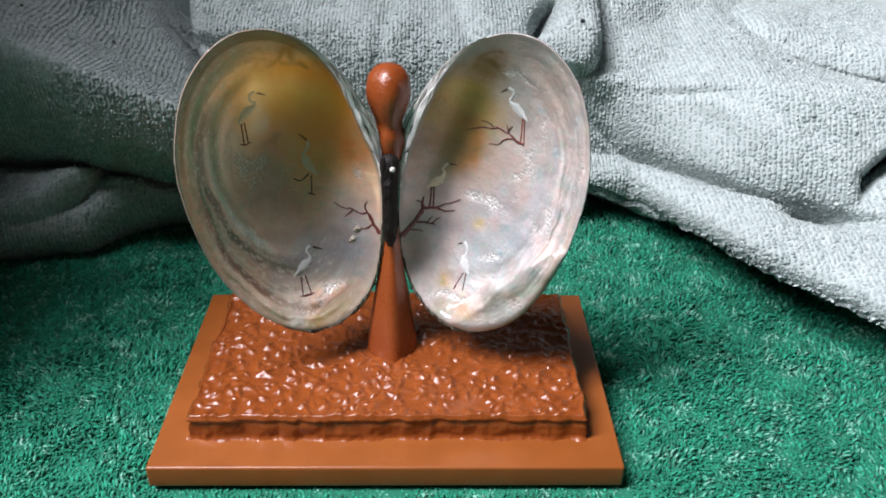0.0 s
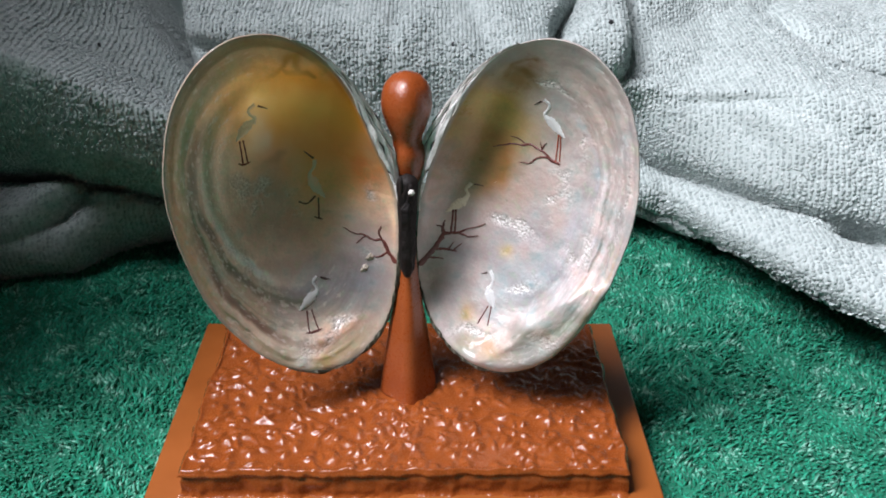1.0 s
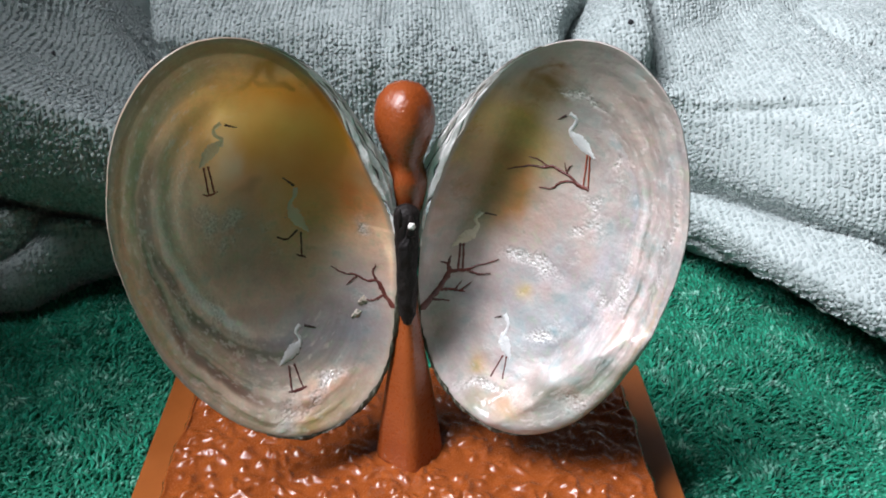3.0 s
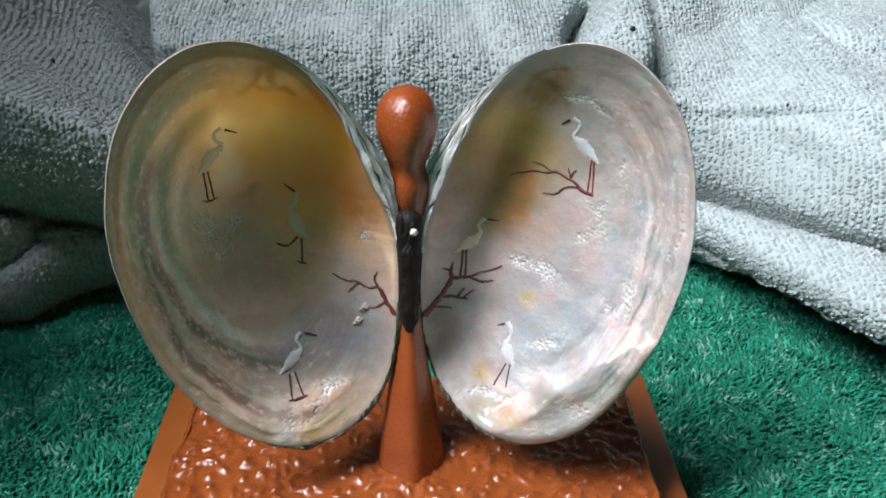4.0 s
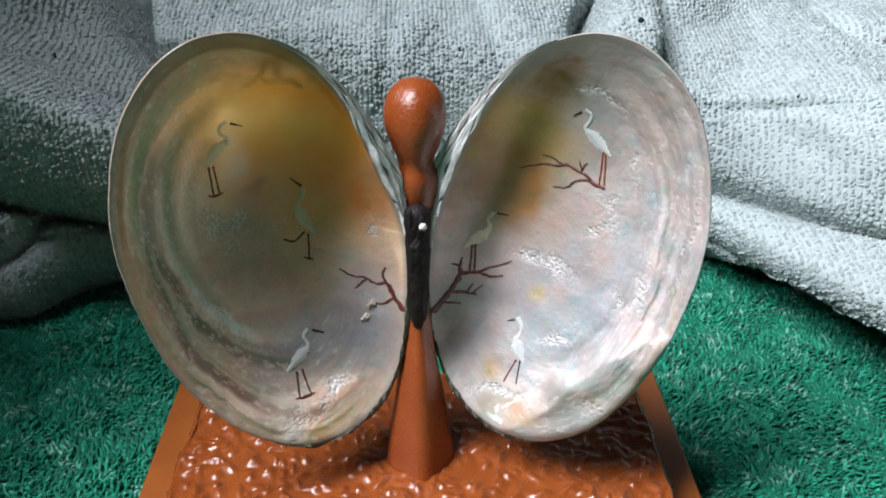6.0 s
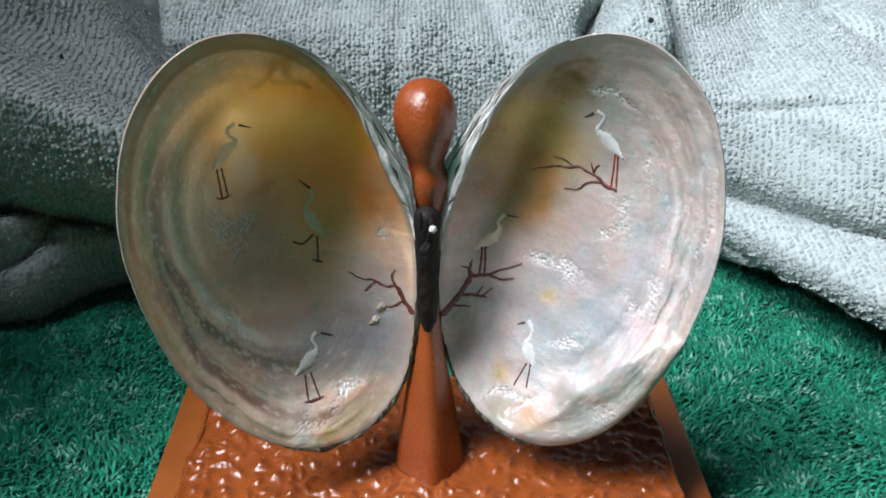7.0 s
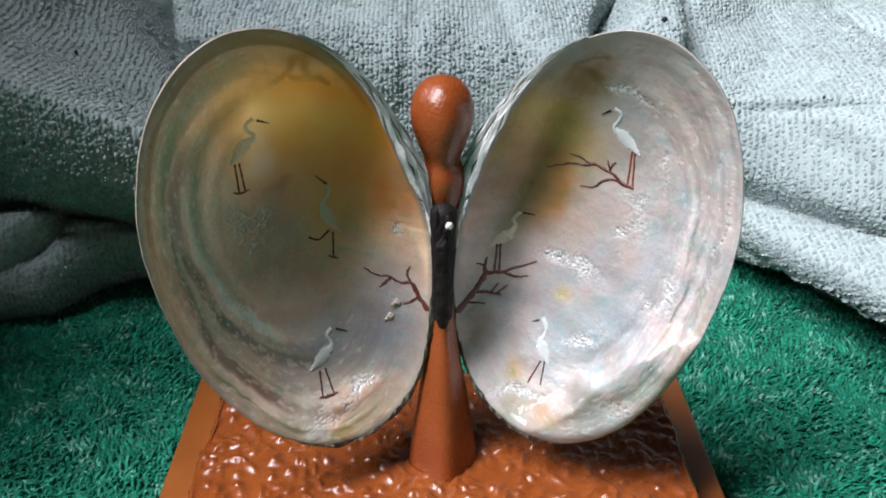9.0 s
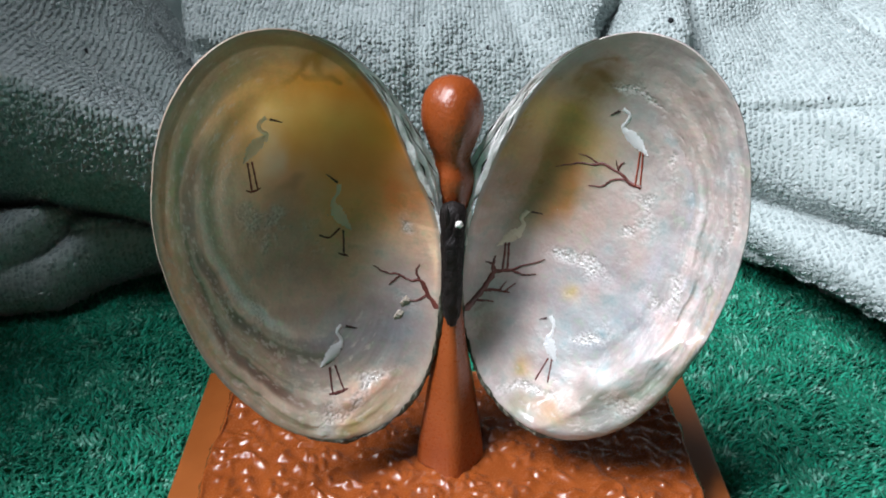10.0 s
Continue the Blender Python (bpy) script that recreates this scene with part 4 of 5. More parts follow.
# growth bands: radius, its drift with the angle, width inwards and outwards, middle angle, reach, strength, tone
LEFT_BANDS = (
    (0.945, 0.0, 0.05, 0.03, -0.35, 0.75, 0.9, (0.40, 0.31, 0.21)), (0.86, 0.0, 0.05, 0.03, -1.0, 0.7, 0.8, (0.38, 0.36, 0.24)), (0.79, 0.02, 0.05, 0.03, -0.9, 0.5, 0.7, (0.17, 0.15, 0.11)),
    (0.60, -0.085, 0.05, 0.022, 0.2, 1.15, 0.95, (0.50, 0.53, 0.49)), (0.575, -0.085, 0.025, 0.035, 0.35, 0.5, 0.9, (0.50, 0.57, 0.58)), (0.685, -0.06, 0.03, 0.04, 0.2, 1.1, 0.95, (0.10, 0.10, 0.072)),
    (0.755, -0.01, 0.014, 0.022, 0.3, 0.95, 0.9, (0.47, 0.45, 0.39)), (0.82, 0.02, 0.028, 0.03, 0.45, 0.9, 0.95, (0.125, 0.095, 0.075)), (0.885, 0.0, 0.018, 0.03, 0.7, 0.8, 0.9, (0.42, 0.41, 0.35)),
    (0.94, 0.0, 0.016, 0.02, 0.9, 0.6, 0.8, (0.26, 0.24, 0.18)), (0.44, -0.05, 0.012, 0.05, 0.25, 0.55, 0.6, (0.42, 0.36, 0.31)), (0.52, -0.06, 0.02, 0.03, -0.6, 0.5, 0.6, (0.40, 0.33, 0.28)),
)
RIGHT_BANDS = (
    (0.60, 0.0, 0.03, 0.02, -1.1, 0.5, 0.8, (0.55, 0.57, 0.60)), (0.66, 0.0, 0.012, 0.03, -0.75, 0.55, 0.9, (0.78, 0.75, 0.74)), (0.72, 0.0, 0.02, 0.02, -0.5, 0.8, 0.7, (0.53, 0.47, 0.45)),
    (0.655, -0.15, 0.012, 0.03, 0.05, 0.5, 0.9, (0.76, 0.75, 0.78)), (0.765, -0.03, 0.010, 0.018, 0.0, 0.5, 0.9, (0.44, 0.39, 0.35)), (0.80, -0.02, 0.012, 0.03, 0.1, 0.8, 0.8, (0.74, 0.68, 0.67)),
    (0.86, 0.0, 0.02, 0.02, -0.2, 0.9, 0.7, (0.54, 0.48, 0.45)), (0.91, 0.0, 0.010, 0.03, -0.2, 1.0, 0.8, (0.70, 0.62, 0.57)), (0.955, 0.0, 0.014, 0.02, 0.1, 0.7, 0.8, (0.58, 0.47, 0.36)),
)


def wing_tint(u, v, q, a, side):
    """Base colours of the nacre, zone by zone, some light and shade painted in; and where it is rough."""
    h = 1 if side["hinge"] > 0 else -1
    w = waves(u * 6 + 3, v * 6, 61 + h, 3)
    uu = u + 0.022 * waves(u * 6, v * 6, 91, 3) + 0.010 * waves(u * 19, v * 19, 92, 2)
    vv = v + 0.022 * waves(u * 6 + 20, v * 6, 93, 3) + 0.010 * waves(u * 19 + 7, v * 19, 94, 2)
    at = lambda cu, cv, su, sv, turn=0.0, k=1.0: np.clip(blob(uu, vv, cu, cv, su, sv, turn) * k, 0, 1)  # noqa: E731
    c = np.tile([0.36, 0.31, 0.24] if h > 0 else [0.58, 0.54, 0.52], (len(u), 1))
    c = blend(c, np.clip(0.3 + 0.9 * w, 0, 1) * 0.5, (0.42, 0.40, 0.34) if h > 0 else (0.55, 0.55, 0.57))
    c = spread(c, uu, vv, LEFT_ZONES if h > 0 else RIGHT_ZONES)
    # growth bands, strongest towards the outer edge; one side of each is crisp and crumbles
    ca, sa = np.cos(a), np.sin(a)
    band = q + 0.018 * waves(ca * 2.5 + 20, sa * 2.5 + q * 2, 63 + h, 3) + 0.006 * waves(ca * 14, sa * 14 + q * 5, 64 + h, 3)
    off = (np.mod(a - (math.pi + 0.35 if h > 0 else -0.35) + math.pi, 2 * math.pi) - math.pi) * h
    outer = np.clip((q - 0.42) / 0.2, 0, 1) * np.clip(np.cos(off) * 1.6 + 0.75, 0, 1)
    patch = np.clip(0.95 + 0.7 * waves(u * 9 + 5, v * 9, 97, 3), 0, 1)
    groove = np.zeros(len(u))
    for q0, drift, inwards, outwards, centre, reach, k, tone in LEFT_BANDS if h > 0 else RIGHT_BANDS:
        d = band - q0 - drift * off
        m = np.exp(-(np.abs(d / np.where(d < 0, inwards, outwards)) ** 3.5) - ((off - centre) / reach) ** 4) * k * patch
        c = blend(c, m, tone)
        # dark bands lie a little deeper than pale ones
        groove += m if max(tone) < (0.3 if h > 0 else 0.56) else 0.0
    wide_bands = waves(band * 24 + 4 + 0.6 * ca, sa, 77 + h, 2)
    c *= 1 + (0.16 * wide_bands * outer)[:, None]
    fine = waves(band * 60 + ca, sa * 1.5 + ca * 0.7, 75 + h, 3)
    c *= 1 + (0.12 * fine * outer)[:, None]
    # crumbly pale flecks along the growth bands
    fleck = waves(band * 50, a * 20 + 3, 99, 3) - 0.5 * (1 - np.clip(np.cos(off) + 0.6, 0, 1))
    c = blend(c, np.clip((fleck - 0.32) * 4, 0, 1) * outer * 0.35, (0.55, 0.56, 0.52) if h > 0 else (0.82, 0.79, 0.76))
    # pearly wisps of painted sheen that lean towards pink or blue
    wisp = waves(u * 5 + v * 14, v * 5 - u * 3, 111 + h, 4)
    drift = waves(u * 4 - v * 9 + 8, u * 12 + v * 4, 113 + h, 4)
    c *= 1 + 0.11 * wisp[:, None] + drift[:, None] * np.array([0.05, -0.015, -0.04])
    if h > 0:
        spots = at(-0.06, 0.07, 0.060, 0.10, 0.75, 1.9) + at(0.03, -0.02, 0.08, 0.055, -0.4, 1.7) + at(0.40, 0.0, 0.018, 0.06) * 0.9 + at(0.12, -0.585, 0.12, 0.018, 0.22, 1.2) + at(0.08, -0.625, 0.09, 0.014, 0.1)
        spots += at(-0.17, -0.24, 0.03, 0.16, 0.55) * 0.5 + at(-0.05, -0.53, 0.05, 0.02, -0.5) * 0.7 + at(0.36, -0.29, 0.03, 0.03) * 0.5
    else:
        spots = at(-0.10, -0.10, 0.085, 0.035, 0.25, 1.3) + at(0.02, -0.08, 0.10, 0.035, 0.7, 1.2) + at(0.09, 0.04, 0.06, 0.05, 0.6, 1.2) + at(0.10, 0.17, 0.04, 0.04) + at(0.02, 0.56, 0.05, 0.022) + at(0.09, 0.525, 0.05, 0.010, -0.5)
        spots += at(0.15, -0.22, 0.035, 0.16, -0.75) * 0.8 + at(0.03, -0.37, 0.10, 0.025, 0.55) * 0.8 + at(0.20, 0.32, 0.014, 0.08) * 0.7 + at(0.27, -0.10, 0.02, 0.10, -0.2) * 0.7 + at(-0.16, -0.605, 0.11, 0.022, 0.05) + at(-0.11, -0.255, 0.02, 0.015) * 0.7
        spots += at(0.42, 0.10, 0.012, 0.20) * 0.6 + at(0.20, -0.52, 0.10, 0.03, 0.6) * 0.5
    spots = np.clip(spots * np.clip(0.5 + 1.4 * waves(u * 18, v * 18, 103, 3), 0, 1.3), 0, 1)
    spots = np.maximum(spots, np.clip((fleck - 0.36) * 4, 0, 1) * outer * 0.22)
    # dark stain strokes near the top
    if h > 0:
        lines = [[(-0.05, 0.51), (-0.026, 0.537), (0.03, 0.57), (0.062, 0.60), (0.075, 0.64), (0.10, 0.645), (0.105, 0.60), (0.12, 0.565), (0.15, 0.565), (0.175, 0.545)], [(0.06, 0.585), (0.075, 0.57), (0.12, 0.565)]]
    else:
        lines = [[(-0.15, 0.56), (-0.12, 0.615), (-0.07, 0.64), (-0.03, 0.645)], [(-0.12, 0.60), (-0.085, 0.60), (-0.055, 0.565), (-0.03, 0.53)]]
    near = np.full(len(u), 9.0)
    for pts in lines:
        for (x0, y0), (x1, y1) in zip(pts, pts[1:]):
            k = np.clip(((u - x0) * (x1 - x0) + (v - y0) * (y1 - y0)) / ((x1 - x0) ** 2 + (y1 - y0) ** 2), 0, 1)
            near = np.minimum(near, np.hypot(u - x0 - k * (x1 - x0), v - y0 - k * (y1 - y0)))
    stroke = np.exp(-((near / (0.010 + 0.007 * waves(u * 14, v * 14, 67, 2))) ** 2)) + 0.3 * np.exp(-((near / 0.03) ** 2))
    c = blend(c, np.clip(stroke, 0, 1) * (0.9 if h > 0 else 0.75) * np.clip(0.8 + 0.5 * waves(u * 11, v * 11, 68, 2), 0.2, 1), (0.20, 0.12, 0.03))
    c = blend(c, np.clip((q - 0.972) / 0.018, 0, 1) * 0.8, (0.20, 0.19, 0.165) if h > 0 else (0.58, 0.55, 0.52))
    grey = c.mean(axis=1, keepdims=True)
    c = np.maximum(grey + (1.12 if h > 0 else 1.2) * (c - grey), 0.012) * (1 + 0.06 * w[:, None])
    # left gain puts missing light into the colour, warmed against green bounce
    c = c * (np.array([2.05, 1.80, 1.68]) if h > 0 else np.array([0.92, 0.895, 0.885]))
    # the shell is thin in the amber field and thick elsewhere
    thin = 0.08 + 0.78 * np.clip(1.5 * blob(uu, vv, 0.16, 0.35, 0.25, 0.23) + blob(uu, vv, -0.04, 0.36, 0.06, 0.14), 0, 1) if h > 0 else 0.14 + 0.06 * np.clip(1.3 * blob(uu, vv, -0.27, 0.28, 0.15, 0.26, -0.3), 0, 1)
    return np.clip(c / np.maximum(1.0, c.max(axis=1, keepdims=True) / 0.95), 0.01, 1), spots, thin, np.clip(groove, 0, 1)


def bowl_depth(rho, a, side):
    """Depth behind the rim plane. Along the bottom a swell runs inside the rim."""
    hinge = side["hinge"]
    turn = np.mod(np.where(hinge > 0, math.pi - a, a) + math.pi, 2 * math.pi) - math.pi
    low = np.exp(-(((np.mod(turn + 1.27 + math.pi, 2 * math.pi) - math.pi) / 0.95) ** 2))
    if hinge > 0:
        start = np.interp(turn, [-1.75, -1.67, -1.52, -1.37, -1.2], [0.80, 0.80, 0.83, 0.86, 0.88])
        tall = 0.042 * np.interp(turn, [-2.1, -1.7, -1.5, -1.3, -1.1], [0, 1, 1, 0.6, 0])
    else:
        start = np.interp(turn, [-1.80, -1.737, -1.55, -1.29, -0.94, -0.595, -0.47], [0.94, 0.93, 0.82, 0.735, 0.745, 0.85, 0.91])
        tall = 0.120 * np.interp(turn, [-2.1, -1.75, -1.5, -0.8, -0.55, -0.42], [0, 0.5, 1, 1, 0.6, 0])
    step = np.clip((rho - start + 0.05) / 0.10, 0, 1)
    wall = tall * step * step * (3 - 2 * step) * np.clip((1 - rho) / np.maximum(1 - start, 0.02), 0, 1) ** 0.6
    ridge = 0.0055 * np.sin(rho * 38 + 1.5 * np.sin(a * 2)) * np.clip((rho - 0.55) / 0.2, 0, 1) * np.clip((1 - rho) / 0.05, 0, 1) * np.clip(np.cos(turn + 0.3) * 1.6 + 0.4, 0, 1)
    return side["depth"] * (1 - rho**BOWL) * (1 - 0.12 * low * np.clip(rho / 0.6, 0, 1) ** 2) + ridge - wall


def wing_mesh(side, around=440, along=170):
    a = np.linspace(0, 2 * np.pi, around, endpoint=False)
    r = wing_radius(a, side["outline"]) * (1 + 0.004 * waves(a * 5, a * 0, 71, 3))
    rim = np.stack([r * np.cos(a), r * np.sin(a)], 1)
    deep = np.array(side["deep"])
    rho = np.maximum(np.linspace(0.0, 1.0, along) ** 0.8, 0.003)
    inner = deep + (rim - deep)[:, None, :] * rho[None, :, None]
    d = bowl_depth(rho[None, :], a[:, None], side) + 0 * inner[..., 0]
    inside = np.concatenate([inner, -d[..., None]], -1)
    # the back: the same bowl, thicker, a little wider, with a rounded lip
    back_rho = np.linspace(1.0, 0.02, 40)
    back = deep + (rim - deep)[:, None, :] * (back_rho[None, :, None] * 1.001 + 0.002)
    bd = bowl_depth(back_rho[None, :], a[:, None], side) + 0.009 + 0.025 * (1 - back_rho)[None, :] + 0 * back[..., 0]
    outside = np.concatenate([back, -bd[..., None]], -1)
    strip = np.concatenate([inside, outside], 1)
    n = strip.shape[1]
    verts = strip.reshape(-1, 3)
    u, v = verts[:, 0], verts[:, 1]
    q = np.hypot(u, v) / wing_radius(np.arctan2(v, u), side["outline"])
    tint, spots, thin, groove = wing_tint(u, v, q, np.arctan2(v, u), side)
    verts[:, 2] -= 0.007 * groove * np.tile(np.arange(n) < along - 2, around)
    faces = grid_faces(around, n, True)
    me = mesh_of("wing", verts, faces[:, ::-1], [M_NACRE, M_OUTSIDE, M_CRUST, M_LIP])
    j = np.array([f[0] % n for f in faces])
    fa = a[np.array([f[0] // n for f in faces])]
    h = side["hinge"]
    local = np.degrees(np.arctan2(np.sin(fa), np.cos(fa) * h))
    edge_kind = np.where((local > -85) & (local < -25), 2, np.where((local > -25) & (local < 75), 3, 0))
    index = np.where(j < along - 1, 0, np.where(j < along + 2, edge_kind, 1))
    me.polygons.foreach_set("material_index", index.astype(np.int32))
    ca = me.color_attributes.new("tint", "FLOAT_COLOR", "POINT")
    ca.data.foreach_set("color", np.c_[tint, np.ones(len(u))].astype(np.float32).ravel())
    fl = me.attributes.new("spots", "FLOAT", "POINT")
    fl.data.foreach_set("value", spots.astype(np.float32))
    me.attributes.new("thin", "FLOAT", "POINT").data.foreach_set("value", thin.astype(np.float32))
    return me


def wing_matrix(side):
    m = Matrix.Identity(4)
    for k, axis in enumerate(("u", "v", "n")):
        for i in range(3):
            m[i][k] = side[axis][i]
    m.translation = Vector(side["origin"]) * DM
    return m


def on_bowl(side, u, v):
    """Depth of the nacre at u, v: the ray from the deepest point through u, v meets the rim by bisection."""
    cu, cv = side["deep"]
    a = math.atan2(v - cv, u - cu)
    lo, hi = 0.0, 2.0
    for _ in range(30):
        m = (lo + hi) / 2
        x, y = cu + m * math.cos(a), cv + m * math.sin(a)
        if math.hypot(x, y) < wing_radius(math.atan2(y, x), side["outline"]):
            lo = m
        else:
            hi = m
    x, y = cu + lo * math.cos(a), cv + lo * math.sin(a)
    rho = min(math.hypot(u - cu, v - cv) / lo, 1.0)
    return float(bowl_depth(np.array(rho), np.array(math.atan2(y, x)), side))


def brush(side, points, widths, wiggle=0.0, seed=0, steps=26):
    """A raised brush stroke on the nacre: a ribbon with a low crown, following the bowl."""
    rng = np.random.RandomState(seed + len(points))
    pts = np.array(points, float)
    t = np.linspace(0, 1, steps)
    k = np.linspace(0, 1, len(pts))
    if len(pts) > 2:
        p = np.stack([spline(t, k, pts[:, 0]), spline(t, k, pts[:, 1])], 1)
    else:
        p = np.stack([np.interp(t, k, pts[:, 0]), np.interp(t, k, pts[:, 1])], 1)
    p += wiggle * rng.uniform(-1, 1, p.shape) * np.sin(t * np.pi)[:, None] ** 0.3
    w = np.interp(t, np.linspace(0, 1, len(widths)), widths) * (1 + 0.25 * rng.uniform(-1, 1, steps))
    tangent = np.gradient(p, axis=0)
    tangent /= np.linalg.norm(tangent, axis=1, keepdims=True) + 1e-9
    across = np.stack([-tangent[:, 1], tangent[:, 0]], 1)
    verts = []
    for i in range(steps):
        for off, lift in ((-1.0, 0.0005), (-0.5, 0.0035), (0.0, 0.0045), (0.5, 0.0035), (1.0, 0.0005)):
            u, v = p[i] + across[i] * off * w[i] / 2
            verts.append((u, v, -on_bowl(side, u, v) + lift))
    return verts, grid_faces(steps, 5)


def joined(strokes):
    verts, faces, n = [], [], 0
    for v, f in strokes:
        verts += list(v)
        faces += [tuple(int(i) + n for i in q) for q in f]
        n += len(v)
    return verts, faces


def hinge_lip(side):
    """The thick layered edge beside the hinge, seen from outside: a ribbed strip that bulges past the rim."""
    h = side["hinge"]
    t = np.linspace(0, 1, 220)
    local = np.radians(-8 + 92 * t)
    a = local if h > 0 else np.pi - local
    r = wing_radius(a, side["outline"])
    rim = np.stack([r * np.cos(a), r * np.sin(a)], 1)
    out = np.stack([np.cos(a * 0 + (0.35 if h > 0 else math.pi - 0.35)), np.sin(a * 0 + 0.35)], 1)
    wide = 0.015 + 0.046 * np.exp(-(((t - 0.40) / 0.20) ** 2)) + 0.018 * np.exp(-(((t - 0.62) / 0.18) ** 2))
    wide *= np.clip(t / 0.12, 0.15, 1) * np.clip((1 - t) / 0.2, 0.1, 1)
    rows = []
    m = 84
    tt, ss = np.repeat(t, m), np.tile(np.linspace(0, 1, m), len(t))
    crack = np.abs(np.sin(ss * 19 + 1.9 * waves(tt * 4, ss * 2, 80, 3)))
    crack = np.clip(1.3 - crack / 0.30, 0, 1) * np.clip(0.75 + 1.2 * waves(tt * 7, ss * 5, 82, 2), 0, 1)
    for k in range(m):
        s = k / (m - 1)
        ribs = 0.0040 * np.sin(s * 24 + 3 * waves(t * 5, t * 0 + 0.3, 73, 2)) + 0.003 * waves(t * 14, t * 0 + s * 9, 74, 2)
        bulge = np.sin(s * math.pi * 0.62) / math.sin(math.pi * 0.62)
        p = rim + out * (wide * bulge + ribs)[:, None]
        z = 0.006 - (0.006 + wide * 0.45) * s**1.6 + ribs - 0.006 * crack.reshape(-1, m)[:, k]
        rows.append(np.concatenate([p, z[:, None]], 1))
    verts = np.stack(rows, 1).reshape(-1, 3)
    f = grid_faces(len(t), m)
    me = mesh_of("hinge_edge", verts, f if h < 0 else f[:, ::-1], M_LAYERS)
    line = waves(ss * 13 + 1.2 * waves(tt * 3, ss * 0, 76, 2), tt * 2.2, 78, 3)
    c = np.tile([0.95, 0.91, 0.88], (len(tt), 1))
    c = blend(c, np.clip(line * 1.6, 0, 1), (0.88, 0.86, 0.85))
    c = blend(c, np.clip(-line * 3.0 - 0.6, 0, 1) * 0.8, (0.22, 0.17, 0.13))
    c = blend(c, crack, (0.03, 0.022, 0.016))
    ca = me.color_attributes.new("tint", "FLOAT_COLOR", "POINT")
    ca.data.foreach_set("color", np.c_[c, np.ones(len(tt))].astype(np.float32).ravel())
    return me


def rim_crust(side):
    """Ragged dark leftover skin along the lower inner rim."""
    h = side["hinge"]
    t = np.linspace(0, 1, 110)
    local = np.radians(-98 + 76 * t)
    a = local if h > 0 else np.pi - local
    r = wing_radius(a, side["outline"])
    ends = np.clip(np.minimum(t, 1 - t) / 0.15, 0, 1)
    wide = (0.016 + 0.012 * waves(t * 14, t * 0 + h, 87, 3)) * ends
    rows = []
    for k, (push, z) in enumerate(((-0.35, 0.003), (0.1, 0.007), (0.7, 0.004), (1.0, -0.012), (0.7, -0.03), (0.1, -0.034))):
        rr = r + np.maximum(wide, 0.002) * push + 0.003 * waves(t * 40, t * 0 + k, 88, 2) * ends
        rows.append(np.stack([rr * np.cos(a), rr * np.sin(a), z + 0.004 * waves(t * 30, t * 0 + k, 89, 2)], 1))
    verts = np.stack(rows, 1).reshape(-1, 3)
    f = grid_faces(110, 6)
    return mesh_of("rim_crust", verts, f if h < 0 else f[:, ::-1], M_CRUST)


def motif(side, wing, body, neck, bill, legs, feet, coat, leg_mat):
    """A painted upright shape: pale body and neck strokes, thin bill and leg strokes."""
    pale = [brush(side, body, (0.010, 0.034, 0.044, 0.030, 0.006), 0.001, 3)]
    if neck:
        pale.append(brush(side, neck, (0.020, 0.013, 0.012, 0.016, 0.022), 0.0, 4))
    part("painted_shape", mesh_of("painted_shape", *joined(pale), coat), wing, "pale brush-painted slender shape")
    part("painted_bill", mesh_of("painted_bill", *brush(side, bill, (0.008, 0.006, 0.002), 0.0, 5, 10), M_BEAK), wing, "short dark brush stroke")
    for leg in legs:
        part("painted_leg", mesh_of("painted_leg", *brush(side, leg, (0.007, 0.006, 0.007), 0.0008, 6, 14), leg_mat), wing, "thin red-brown brush stroke")
    if feet:
        part("painted_foot", mesh_of("painted_foot", *brush(side, feet, (0.004, 0.008, 0.004), 0.002, 7, 12), leg_mat), wing, "small red-brown brush stroke")


def branch(side, wing, strokes, seed):
    for n, (points, wide) in enumerate(strokes):
        part("painted_branch", mesh_of("painted_branch", *brush(side, points, wide, 0.0022, seed + n, 30), M_BRANCH), wing, "dark red painted bare branch")


def blister(side, wing, u, v, r):
    bm = bmesh.new()
    bmesh.ops.create_icosphere(bm, subdivisions=3, radius=r)
    z = -on_bowl(side, u, v)
    for p in bm.verts:
        k = 1 + 0.75 * noise.noise(p.co * (2.2 / r) + Vector((u * 40, v * 40, 0)))
        p.co = Vector((u + p.co.x * k * 1.2, v + p.co.y * k, z + p.co.z * k * 0.6))
    part("pearl_blister", from_bmesh("pearl_blister", bm, M_PEARL, True), wing, "small beige pearly blister")


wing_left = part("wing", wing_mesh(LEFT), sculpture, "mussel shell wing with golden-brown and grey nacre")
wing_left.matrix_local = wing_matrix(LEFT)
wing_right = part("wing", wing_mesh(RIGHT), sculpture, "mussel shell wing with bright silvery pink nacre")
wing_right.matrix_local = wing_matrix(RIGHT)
for side, wing in ((LEFT, wing_left), (RIGHT, wing_right)):
    part("hinge_edge", hinge_lip(side), wing, "flaky grey layered hinge edge")
    part("rim_crust", rim_crust(side), wing, "ragged dark skin along the lower rim")

